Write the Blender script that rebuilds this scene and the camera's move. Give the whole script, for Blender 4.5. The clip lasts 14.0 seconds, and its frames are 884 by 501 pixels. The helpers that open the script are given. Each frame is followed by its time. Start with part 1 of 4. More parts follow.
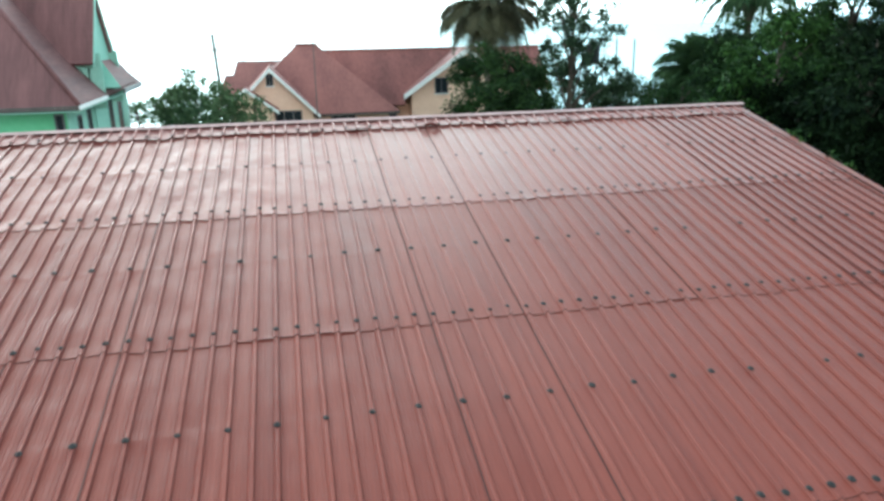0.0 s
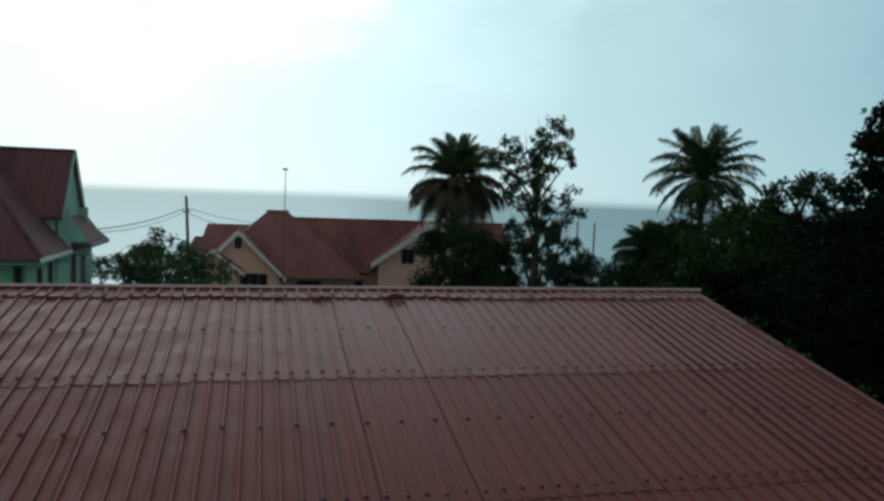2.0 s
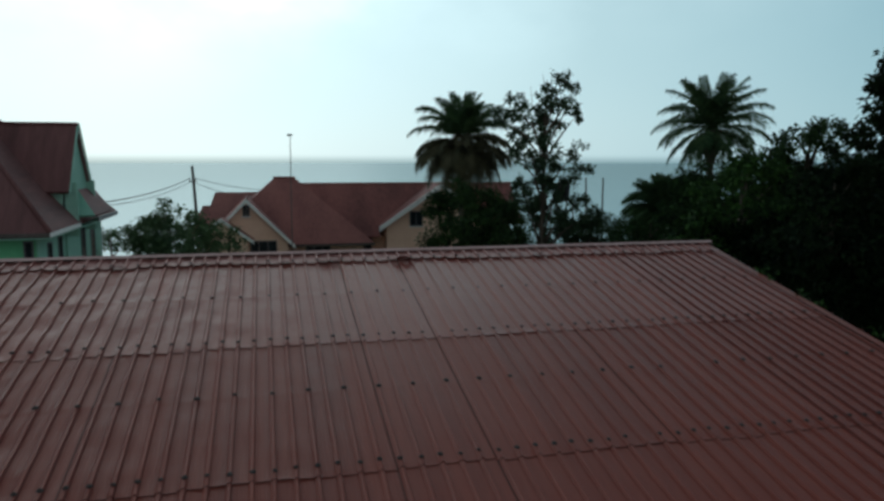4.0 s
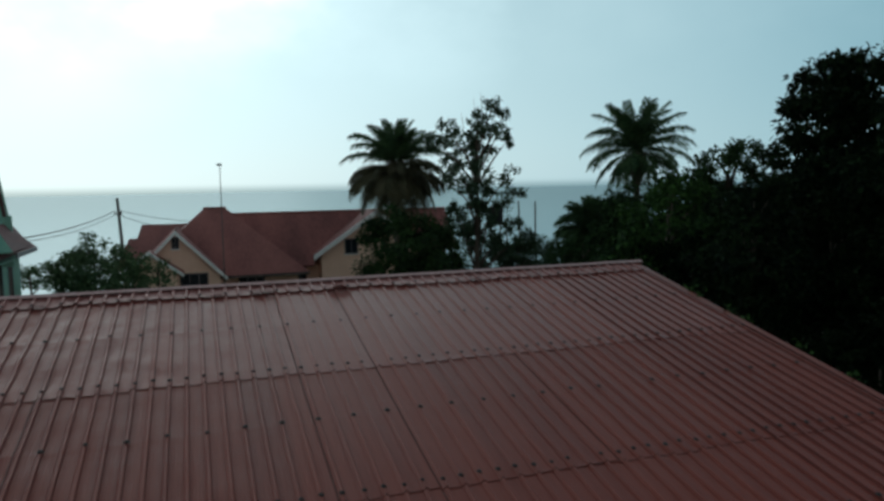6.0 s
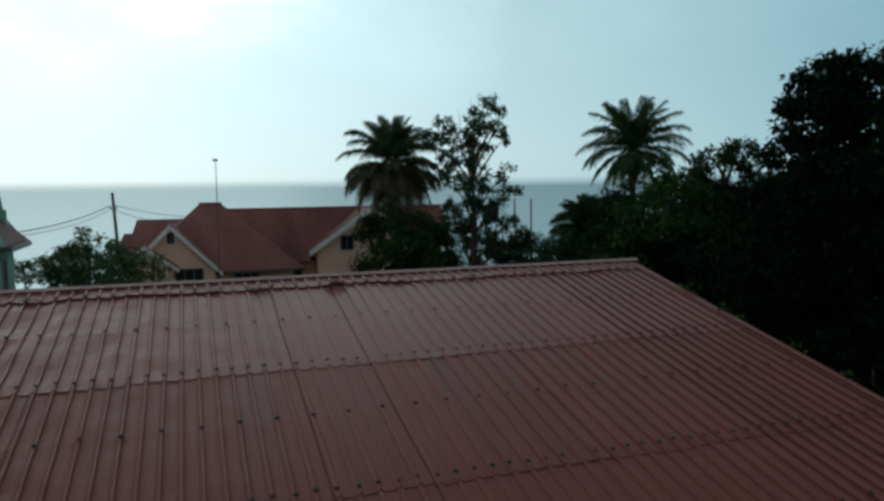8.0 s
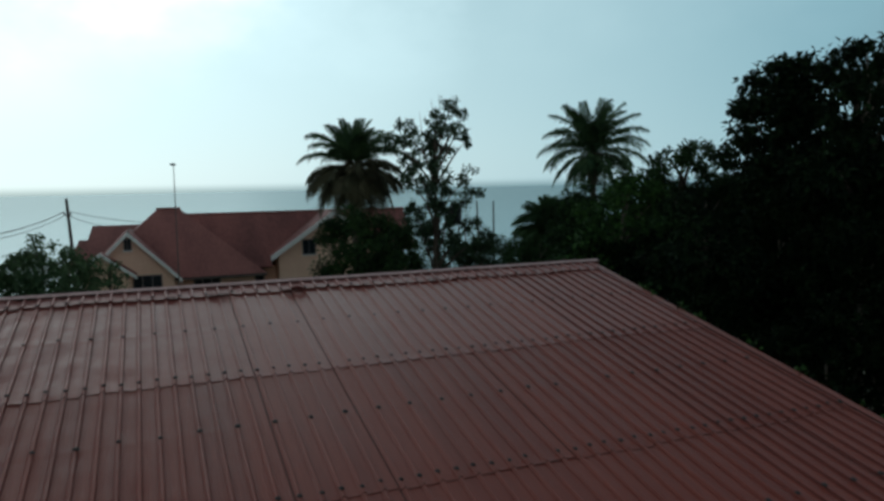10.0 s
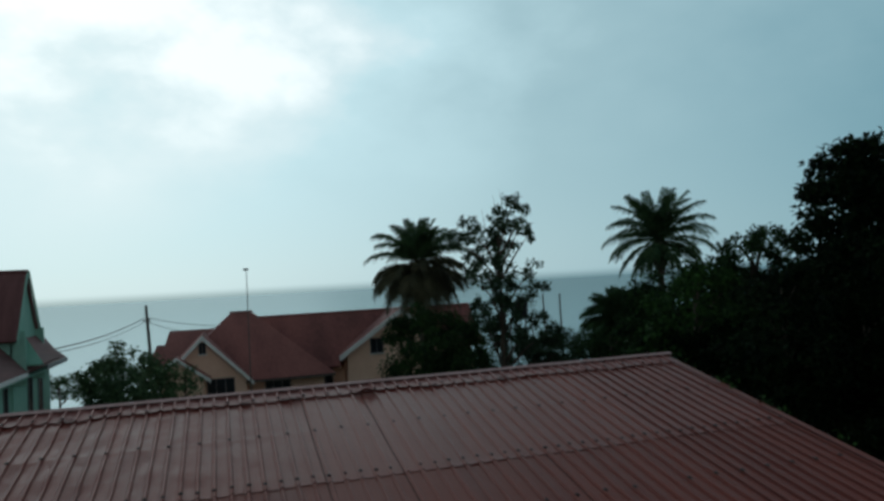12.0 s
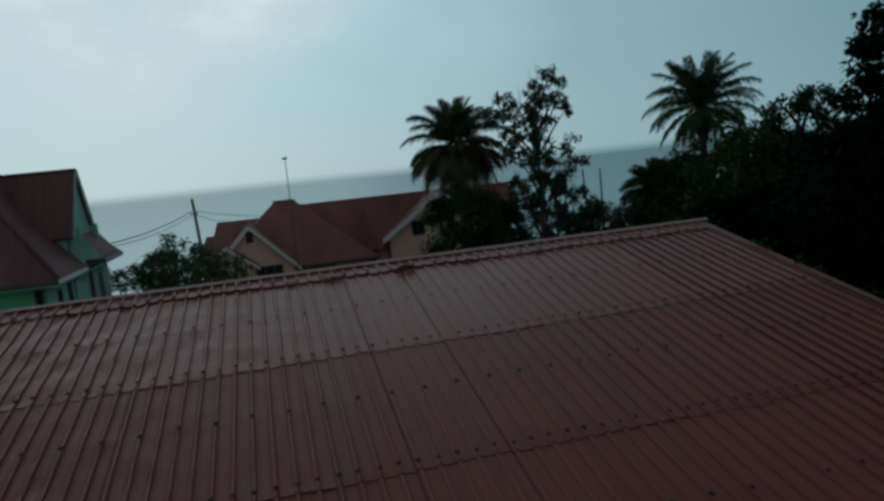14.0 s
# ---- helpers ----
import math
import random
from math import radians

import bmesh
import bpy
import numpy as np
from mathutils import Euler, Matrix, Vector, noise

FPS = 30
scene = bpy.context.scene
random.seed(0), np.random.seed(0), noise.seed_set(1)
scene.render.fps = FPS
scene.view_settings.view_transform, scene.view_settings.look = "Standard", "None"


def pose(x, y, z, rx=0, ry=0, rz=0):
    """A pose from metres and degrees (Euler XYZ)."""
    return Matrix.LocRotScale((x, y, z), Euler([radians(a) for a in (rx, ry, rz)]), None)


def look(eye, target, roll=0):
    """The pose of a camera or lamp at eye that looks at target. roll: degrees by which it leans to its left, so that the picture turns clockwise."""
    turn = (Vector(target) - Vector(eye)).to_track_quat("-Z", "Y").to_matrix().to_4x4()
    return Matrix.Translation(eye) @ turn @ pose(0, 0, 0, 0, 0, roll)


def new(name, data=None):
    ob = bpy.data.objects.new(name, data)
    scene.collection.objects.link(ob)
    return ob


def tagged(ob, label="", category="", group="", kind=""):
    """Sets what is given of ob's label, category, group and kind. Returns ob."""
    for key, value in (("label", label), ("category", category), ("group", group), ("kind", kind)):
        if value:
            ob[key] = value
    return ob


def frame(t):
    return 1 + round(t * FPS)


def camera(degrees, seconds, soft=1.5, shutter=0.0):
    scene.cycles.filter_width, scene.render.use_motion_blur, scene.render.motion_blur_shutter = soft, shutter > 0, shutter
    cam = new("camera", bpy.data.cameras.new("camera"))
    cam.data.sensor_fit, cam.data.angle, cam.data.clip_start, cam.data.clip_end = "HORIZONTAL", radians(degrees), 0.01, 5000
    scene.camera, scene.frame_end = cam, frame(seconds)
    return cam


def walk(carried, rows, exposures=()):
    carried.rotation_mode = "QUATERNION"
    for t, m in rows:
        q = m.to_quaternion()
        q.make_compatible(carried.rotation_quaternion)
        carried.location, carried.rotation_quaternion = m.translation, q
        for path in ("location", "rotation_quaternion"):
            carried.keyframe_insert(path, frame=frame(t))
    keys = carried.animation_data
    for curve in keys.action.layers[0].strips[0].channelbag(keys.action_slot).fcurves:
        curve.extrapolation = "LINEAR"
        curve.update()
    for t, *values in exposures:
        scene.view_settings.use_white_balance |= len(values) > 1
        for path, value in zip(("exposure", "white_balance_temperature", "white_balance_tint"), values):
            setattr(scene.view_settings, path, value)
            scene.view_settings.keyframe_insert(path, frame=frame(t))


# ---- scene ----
cam = camera(62.13, 14.0, soft=3.0)
PATH = [
    (0.0, -0.066, -0.164, 9.978, 72.82, 0.98, -11.63),
    (0.5, -0.041, -0.107, 10.000, 77.30, 2.12, -11.54),
    (1.0, -0.021, -0.096, 9.952, 80.37, 1.75, -12.02),
    (1.5, -0.034, -0.008, 10.038, 82.83, -1.27, -13.80),
    (2.0, -0.037, -0.022, 10.004, 86.02, -2.14, -14.01),
    (2.2, -0.037, -0.014, 9.999, 85.88, -1.82, -13.56),
    (4.3, 0.026, 0.064, 9.982, 82.80, 0.41, -14.05),
    (4.5, 0.020, 0.075, 9.992, 83.37, 0.63, -15.32),
    (5.0, 0.012, 0.082, 9.987, 85.37, 0.41, -17.14),
    (5.5, 0.013, 0.088, 9.989, 84.87, 0.95, -17.90),
    (6.0, 0.017, 0.083, 9.998, 84.94, 1.09, -18.63),
    (6.5, 0.013, 0.088, 10.005, 84.91, 0.81, -19.09),
    (7.0, 0.010, 0.079, 9.999, 84.83, 0.62, -18.96),
    (9.5, 0.025, 0.084, 9.986, 84.58, 0.90, -19.09),
    (10.0, 0.036, 0.080, 9.998, 84.88, 1.12, -21.84),
    (10.5, 0.035, 0.061, 10.009, 86.62, 1.86, -24.38),
    (11.0, 0.012, 0.058, 10.020, 88.08, 1.89, -24.00),
    (11.5, -0.003, 0.044, 10.018, 90.15, 2.93, -19.86),
    (12.0, -0.005, 0.003, 10.072, 92.44, 3.19, -16.80),
    (12.5, -0.017, -0.028, 10.042, 94.75, 3.08, -14.79),
    (13.0, -0.009, -0.077, 10.014, 93.47, 3.97, -12.43),
    (13.5, 0.042, -0.119, 9.969, 89.61, 5.01, -12.20),
    (14.0, 0.084, -0.163, 9.964, 83.52, 5.94, -13.67),
]
EXPOSURE = [(0.0, 2.54, 6180, 4), (0.3, 2.22, 6200, 5), (0.6, 1.46, 6250, 7), (0.9, 0.62, 6300, 8), (1.2, 0.33, 6300, 8), (1.6, 0.27, 6300, 8), (2.0, 0.1, 6300, 8),
            (7.0, 0.0, 6270, 8), (10.0, -0.02, 6250, 7), (11.5, -0.1, 6170, 6), (12.0, -0.34, 6080, 5), (12.5, -0.5, 6000, 4), (13.2, -0.58, 5960, 4), (14.0, -0.74, 5910, 4)]
walk(cam, [(t, pose(*p)) for t, *p in PATH], EXPOSURE)

# ---- world: an overcast sky, brightest where the sun stands behind the clouds ----
SUN_AZ, SUN_EL = radians(-12), radians(25)
SUN = Vector((math.sin(SUN_AZ) * math.cos(SUN_EL), math.cos(SUN_AZ) * math.cos(SUN_EL), math.sin(SUN_EL)))


def make_world():
    world = bpy.data.worlds.new("overcast")
    scene.world = world
    world.use_nodes = True
    nt = world.node_tree
    nt.nodes.clear()
    N, L = nt.nodes.new, nt.links.new
    out, add = N("ShaderNodeOutputWorld"), N("ShaderNodeAddShader")
    sky = N("ShaderNodeTexSky")
    sky.sky_type, sky.sun_disc = "NISHITA", False
    sky.sun_elevation, sky.sun_rotation = SUN_EL, SUN_AZ
    bg1, bg2 = N("ShaderNodeBackground"), N("ShaderNodeBackground")
    bg1.inputs["Strength"].default_value = 0.006
    bg2.inputs["Strength"].default_value = 1.0
    L(sky.outputs[0], bg1.inputs["Color"])
    tc = N("ShaderNodeTexCoord")
    dot = N("ShaderNodeVectorMath")
    dot.operation = "DOT_PRODUCT"
    dot.inputs[1].default_value = SUN
    L(tc.outputs["Generated"], dot.inputs[0])
    # soft cloud relief
    mp = N("ShaderNodeMapping")
    mp.inputs["Scale"].default_value = (1, 1, 1.7)
    nz = N("ShaderNodeTexNoise")
    nz.inputs["Scale"].default_value, nz.inputs["Detail"].default_value, nz.inputs["Roughness"].default_value = 4.4, 7, 0.52
    nz.inputs["Distortion"].default_value = 0.05
    L(tc.outputs["Generated"], mp.inputs[0])
    L(mp.outputs[0], nz.inputs["Vector"])
    sub = N("ShaderNodeMath")
    sub.operation = "MULTIPLY_ADD"
    L(nz.outputs[0], sub.inputs[0])
    sub.inputs[1].default_value, sub.inputs[2].default_value = 0.32, -0.16
    # the relief fades out towards the hazy horizon
    sep = N("ShaderNodeSeparateXYZ")
    L(tc.outputs["Generated"], sep.inputs[0])
    up = N("ShaderNodeMapRange")
    up.interpolation_type = "SMOOTHSTEP"
    up.inputs[1].default_value, up.inputs[2].default_value = 0.06, 0.30
    L(sep.outputs["Z"], up.inputs[0])
    mul = N("ShaderNodeMath")
    mul.operation = "MULTIPLY"
    L(sub.outputs[0], mul.inputs[0])
    L(up.outputs[0], mul.inputs[1])
    tot = N("ShaderNodeMath")
    L(dot.outputs["Value"], tot.inputs[0])
    L(mul.outputs[0], tot.inputs[1])
    half = N("ShaderNodeMath")
    half.operation = "MULTIPLY_ADD"
    half.inputs[1].default_value, half.inputs[2].default_value = 0.5, 0.5
    L(tot.outputs[0], half.inputs[0])
    # at the ramp's low end the unseen sky is raised to light facing walls
    ramp = N("ShaderNodeValToRGB")
    el = ramp.color_ramp.elements
    el[0].position, el[0].color = 0.0, (0.42, 0.46, 0.475, 1)
    el[1].position, el[1].color = 1.0, (1.2, 1.24, 1.21, 1)
    for p, c in ((0.5, (0.27, 0.335, 0.355, 1)), (0.66, (0.16, 0.28, 0.33, 1)), (0.75, (0.25, 0.43, 0.49, 1)), (0.89, (0.46, 0.645, 0.685, 1)), (0.96, (0.69, 0.905, 0.94, 1)), (0.98, (0.87, 1.0, 1.01, 1))):
        e = el.new(p)
        e.color = c
    L(half.outputs[0], ramp.inputs[0])
    # pale haze low down
    low = N("ShaderNodeMapRange")
    low.interpolation_type = "SMOOTHSTEP"
    low.inputs[1].default_value, low.inputs[2].default_value = 0.17, 0.0
    low.inputs[3].default_value, low.inputs[4].default_value = 0.0, 0.38
    L(sep.outputs["Z"], low.inputs[0])
    mix = N("ShaderNodeMixRGB")
    mix.blend_type = "SCREEN"
    mix.inputs[2].default_value = (0.27, 0.37, 0.39, 1)
    L(low.outputs[0], mix.inputs[0])
    L(ramp.outputs[0], mix.inputs[1])
    # the sky sinks into the colour of the lake just over the horizon
    sea = N("ShaderNodeMapRange")
    sea.interpolation_type = "SMOOTHSTEP"
    sea.inputs[1].default_value, sea.inputs[2].default_value = 0.009, -0.006
    L(sep.outputs["Z"], sea.inputs[0])
    dim = N("ShaderNodeMixRGB")
    dim.blend_type = "MULTIPLY"
    dim.inputs[2].default_value = (0.40, 0.50, 0.53, 1)
    L(sea.outputs[0], dim.inputs[0])
    L(mix.outputs[0], dim.inputs[1])
    # the unseen sky overhead is dimmed to hold light off roof and trees
    top = N("ShaderNodeMapRange")
    top.interpolation_type = "SMOOTHSTEP"
    top.inputs[1].default_value, top.inputs[2].default_value = 0.50, 0.84
    L(sep.outputs["Z"], top.inputs[0])
    zenith_dim = N("ShaderNodeMixRGB")
    zenith_dim.blend_type = "MULTIPLY"
    zenith_dim.inputs[2].default_value = (0.26, 0.26, 0.27, 1)
    L(top.outputs[0], zenith_dim.inputs[0])
    L(dim.outputs[0], zenith_dim.inputs[1])
    L(zenith_dim.outputs[0], bg2.inputs["Color"])
    L(bg1.outputs[0], add.inputs[0])
    L(bg2.outputs[0], add.inputs[1])
    L(add.outputs[0], out.inputs["Surface"])


make_world()
sun = new("sun", bpy.data.lights.new("sun", "SUN"))
sun.data.energy, sun.data.angle, sun.data.color = 0.22, radians(60), (1.0, 0.97, 0.92)
sun.matrix_world = look(SUN * 50, (0, 0, 0))


# ---- materials ----
def mat(name, a, b, rough=0.6, scale=6.0, fine=60.0, bump=0.15, metal=0.0, stretch=(1, 1, 1), island=0.0, spec=0.5, rough_var=0.15, wave=None):
    """A weathered surface: two colours mixed at two scales of noise, with fine relief."""
    m = bpy.data.materials.new(name)
    m.use_nodes = True
    nt = m.node_tree
    N, L = nt.nodes.new, nt.links.new
    bs = nt.nodes["Principled BSDF"]
    tc, mp = N("ShaderNodeTexCoord"), N("ShaderNodeMapping")
    mp.inputs["Scale"].default_value = stretch
    geo = N("ShaderNodeNewGeometry")
    L(geo.outputs["Position"], mp.inputs[0])
    n1, n2 = N("ShaderNodeTexNoise"), N("ShaderNodeTexNoise")
    n1.inputs["Scale"].default_value, n1.inputs["Detail"].default_value = scale / 10, 5
    n2.inputs["Scale"].default_value, n2.inputs["Detail"].default_value = fine / 10, 4
    L(mp.outputs[0], n1.inputs["Vector"])
    L(mp.outputs[0], n2.inputs["Vector"])
    s = N("ShaderNodeMath")
    s.operation = "MULTIPLY_ADD"
    L(n1.outputs[0], s.inputs[0])
    s.inputs[1].default_value = 0.65
    s2 = N("ShaderNodeMath")
    s2.operation = "MULTIPLY"
    L(n2.outputs[0], s2.inputs[0])
    s2.inputs[1].default_value = 0.35
    L(s2.outputs[0], s.inputs[2])
    src = s.outputs[0]
    if island:
        r = N("ShaderNodeMath")
        r.operation = "MULTIPLY_ADD"
        L(geo.outputs["Random Per Island"], r.inputs[0])
        r.inputs[1].default_value = island
        s3 = N("ShaderNodeMath")
        s3.operation = "MULTIPLY_ADD"
        L(src, s3.inputs[0])
        s3.inputs[1].default_value, s3.inputs[2].default_value = 1.0, -island / 2
        L(s3.outputs[0], r.inputs[2])
        src = r.outputs[0]
    ramp = N("ShaderNodeValToRGB")
    e = ramp.color_ramp.elements
    e[0].position, e[0].color = 0.32, (*a, 1)
    e[1].position, e[1].color = 0.68, (*b, 1)
    L(src, ramp.inputs[0])
    L(ramp.outputs[0], bs.inputs["Base Color"])
    rr = N("ShaderNodeMapRange")
    rr.inputs[3].default_value, rr.inputs[4].default_value = max(0.02, rough - rough_var), min(1, rough + rough_var)
    L(n1.outputs[0], rr.inputs[0])
    L(rr.outputs[0], bs.inputs["Roughness"])
    bs.inputs["Metallic"].default_value = metal
    bs.inputs["Specular IOR Level"].default_value = spec
    if bump and wave:
        wv, ad = N("ShaderNodeTexWave"), N("ShaderNodeMath")
        wv.bands_direction, wv.wave_profile = "Z", "SAW"
        wv.inputs["Scale"].default_value, wv.inputs["Distortion"].default_value = 0.314 / wave, 0.6
        L(geo.outputs["Position"], wv.inputs["Vector"])
        ad.operation = "MULTIPLY_ADD"
        L(wv.outputs["Fac"], ad.inputs[0])
        ad.inputs[1].default_value = 2.0
        L(n2.outputs[0], ad.inputs[2])
        bp = N("ShaderNodeBump")
        bp.inputs["Strength"].default_value, bp.inputs["Distance"].default_value = bump, 0.04
        L(ad.outputs[0], bp.inputs["Height"])
        L(bp.outputs[0], bs.inputs["Normal"])
    elif bump:
        bp = N("ShaderNodeBump")
        bp.inputs["Strength"].default_value, bp.inputs["Distance"].default_value = bump, 0.02
        L(n2.outputs[0], bp.inputs["Height"])
        L(bp.outputs[0], bs.inputs["Normal"])
    return m


M_SHEET = mat("painted_roof_sheet", (0.186, 0.041, 0.030), (0.268, 0.067, 0.048), 0.40, 6, 100, 0.16, stretch=(6, 0.25, 1), spec=0.165, rough_var=0.12)
M_FADED = mat("faded_roof_sheet", (0.21, 0.051, 0.039), (0.315, 0.090, 0.068), 0.35, 6, 100, 0.14, stretch=(6, 0.3, 1), spec=0.20, rough_var=0.12)
# dark brown for the painted shadow under the laps and for side joints
M_LAP_SHADE_JOINT = mat("lap_shadow_and_joint", (0.025, 0.011, 0.010), (0.07, 0.026, 0.020), 0.85, 30, 150, 0.2)
# darker sheet red that stands for shade on the rib flanks
M_FLANK_SHADE = mat("rib_flank_shade", (0.095, 0.026, 0.022), (0.18, 0.050, 0.040), 0.6, 20, 120, 0.1, stretch=(1, 0.4, 1), spec=0.1)
M_RUST = mat("bare_rust", (0.07, 0.010, 0.008), (0.15, 0.022, 0.016), 0.8, 30, 120, 0.2)
M_FLASH = mat("pale_flashing_paint", (0.25, 0.088, 0.075), (0.38, 0.155, 0.135), 0.4, 8, 90, 0.14, stretch=(4, 0.4, 1), spec=0.25)
M_CAP = mat("ridge_cap_paint", (0.40, 0.22, 0.20), (0.54, 0.34, 0.32), 0.45, 12, 90, 0.1, stretch=(1, 1, 1))
M_SCREW = mat("rubber_and_rust", (0.010, 0.010, 0.011), (0.035, 0.026, 0.022), 0.8, 60, 300, 0.2)
# timber darkened to stand for shade under the ridge cap; barge boards share it
M_PURLIN = mat("shade_dark_timber", (0.020, 0.013, 0.010), (0.050, 0.032, 0.022), 0.8, 20, 120)
M_WALL = mat("cream_plaster", (0.45, 0.40, 0.32), (0.60, 0.54, 0.44), 0.85, 10, 80)
M_TAN = mat("tan_plaster", (0.76, 0.48, 0.34), (0.87, 0.60, 0.45), 0.85, 6, 60, 0.1)
M_GREEN = mat("green_plaster", (0.10, 0.40, 0.20), (0.17, 0.50, 0.28), 0.8, 5, 50, 0.1)
M_PALEGREEN = mat("pale_green_plaster", (0.22, 0.46, 0.36), (0.34, 0.56, 0.46), 0.8, 5, 50, 0.1)
M_REDROOF = mat("far_red_roof", (0.21, 0.085, 0.078), (0.40, 0.160, 0.138), 0.75, 3, 40, 0.6, stretch=(2, 0.6, 1), spec=0.2, wave=0.24)
M_BROWNROOF = mat("brown_red_roof", (0.125, 0.060, 0.060), (0.23, 0.108, 0.104), 0.7, 9, 40, 0.5, stretch=(3, 0.35, 0.35), spec=0.15, wave=0.26)
M_STAINED = mat("stained_red_roof", (0.16, 0.068, 0.064), (0.36, 0.140, 0.122), 0.8, 3, 40, 0.6, stretch=(2, 0.6, 1), spec=0.15, wave=0.24)
M_FASCIA = mat("white_board", (0.70, 0.70, 0.67), (0.82, 0.82, 0.79), 0.6, 10, 90)
M_GREY = mat("galvanised_steel", (0.18, 0.19, 0.20), (0.30, 0.31, 0.32), 0.55, 10, 80, metal=0.3)
M_POLE = mat("weathered_pole", (0.06, 0.05, 0.045), (0.13, 0.11, 0.10), 0.85, 10, 80, stretch=(3, 3, 0.4))
# cable black raised to dark grey to stand for distant haze
M_WIRE = mat("haze_grey_cable", (0.045, 0.047, 0.05), (0.07, 0.072, 0.075), 0.6, 10, 80, 0)
M_GLASS = mat("dark_window_glass", (0.010, 0.014, 0.018), (0.018, 0.024, 0.03), 0.25, 3, 20, 0.02, spec=0.2, rough_var=0.08)
M_FRAME = mat("window_frame", (0.05, 0.05, 0.055), (0.10, 0.10, 0.11), 0.5, 10, 90)
M_BARK = mat("bark", (0.045, 0.033, 0.024), (0.12, 0.09, 0.065), 0.9, 20, 120, 0.5, stretch=(3, 3, 0.6))
M_LEAF = mat("broad_leaves", (0.007, 0.019, 0.007), (0.036, 0.074, 0.019), 0.75, 8, 40, 0, island=0.35, spec=0.15)
# two leaf greens cut to near black to stand for the wood's shade
M_LEAF_SHADE = mat("shade_dark_leaves", (0.002, 0.005, 0.002), (0.008, 0.016, 0.005), 0.85, 8, 40, 0, island=0.35, spec=0.04)
M_LEAF_HALF_SHADE = mat("half_shade_leaves", (0.003, 0.008, 0.004), (0.014, 0.028, 0.009), 0.8, 8, 40, 0, island=0.35, spec=0.08)
M_LEAF_BRIGHT = mat("young_leaves", (0.008, 0.024, 0.006), (0.050, 0.110, 0.022), 0.75, 8, 40, 0, island=0.35, spec=0.15)
M_LEAF_GREY = mat("grey_green_leaves", (0.021, 0.040, 0.022), (0.062, 0.104, 0.052), 0.75, 8, 40, 0, island=0.35, spec=0.15)
M_LEAF_BUSH = mat("pale_bush_leaves", (0.040, 0.082, 0.038), (0.12, 0.19, 0.085), 0.7, 8, 40, 0, island=0.35, spec=0.2)
M_TANK = mat("black_tank_plastic", (0.010, 0.011, 0.012), (0.022, 0.023, 0.025), 0.6, 8, 60, 0.05, spec=0.2)
M_PALM = mat("palm_leaflets", (0.026, 0.056, 0.026), (0.072, 0.125, 0.048), 0.75, 8, 40, 0, island=0.3, spec=0.15)
M_DRYPALM = mat("dry_palm_leaflets", (0.045, 0.044, 0.021), (0.105, 0.095, 0.045), 0.75, 8, 40, 0, island=0.3)
M_GROUND = mat("earth_and_grass", (0.03, 0.05, 0.015), (0.10, 0.08, 0.045), 0.95, 2, 30, 0.4)


def water_material():
    m = bpy.data.materials.new("lake_water")
    m.use_nodes = True
    nt = m.node_tree
    N, L = nt.nodes.new, nt.links.new
    nt.nodes.remove(nt.nodes["Principled BSDF"])
    gloss, body, mix = N("ShaderNodeBsdfGlossy"), N("ShaderNodeBsdfDiffuse"), N("ShaderNodeMixShader")
    gloss.inputs["Color"].default_value, gloss.inputs["Roughness"].default_value = (0.475, 0.55, 0.57, 1), 0.12
    body.inputs["Color"].default_value = (0.07, 0.125, 0.14, 1)
    mix.inputs[0].default_value = 0.18
    L(gloss.outputs[0], mix.inputs[1])
    L(body.outputs[0], mix.inputs[2])
    L(mix.outputs[0], nt.nodes["Material Output"].inputs["Surface"])
    geo, mp, nz, bp = N("ShaderNodeNewGeometry"), N("ShaderNodeMapping"), N("ShaderNodeTexNoise"), N("ShaderNodeBump")
    mp.inputs["Scale"].default_value = (0.12, 0.3, 1)
    L(geo.outputs["Position"], mp.inputs[0])
    L(mp.outputs[0], nz.inputs["Vector"])
    nz.inputs["Scale"].default_value, nz.inputs["Detail"].default_value = 1.0, 6
    bp.inputs["Strength"].default_value, bp.inputs["Distance"].default_value = 0.4, 0.2
    L(nz.outputs[0], bp.inputs["Height"])
    L(bp.outputs[0], gloss.inputs["Normal"])
    return m


M_WATER = water_material()


# ---- mesh helpers ----
def mesh_of(bm, name, m):
    me = bpy.data.meshes.new(name)
    bm.to_mesh(me)
    bm.free()
    me.materials.append(m)
    return me


def part(name, bm, m, parent, label=""):
    ob = new(name, mesh_of(bm, name, m) if isinstance(bm, bmesh.types.BMesh) else bm)
    if parent:
        ob.parent = parent
    return tagged(ob, label)


def thing(name, label, category, group="", kind="", at=(0, 0, 0)):
    ob = new(name)
    ob.location = at
    return tagged(ob, label, category, group, kind)


def pydata(name, verts, faces, m, smooth=False):
    me = bpy.data.meshes.new(name)
    me.from_pydata(verts, [], faces)
    me.materials.append(m)
    if smooth:
        me.shade_smooth()
    return me


def box(bm, x0, x1, y0, y1, z0, z1, bevel=0.0):
    g = bmesh.ops.create_cube(bm, size=1, matrix=Matrix.LocRotScale(((x0 + x1) / 2, (y0 + y1) / 2, (z0 + z1) / 2), None, (x1 - x0, y1 - y0, z1 - z0)))
    if bevel:
        edges = list({e for v in g["verts"] for e in v.link_edges})
        bmesh.ops.bevel(bm, geom=edges, offset=bevel, segments=1, affect="EDGES")
    return bm


def boxed(*a, bevel=0.0):
    return box(bmesh.new(), *a, bevel=bevel)


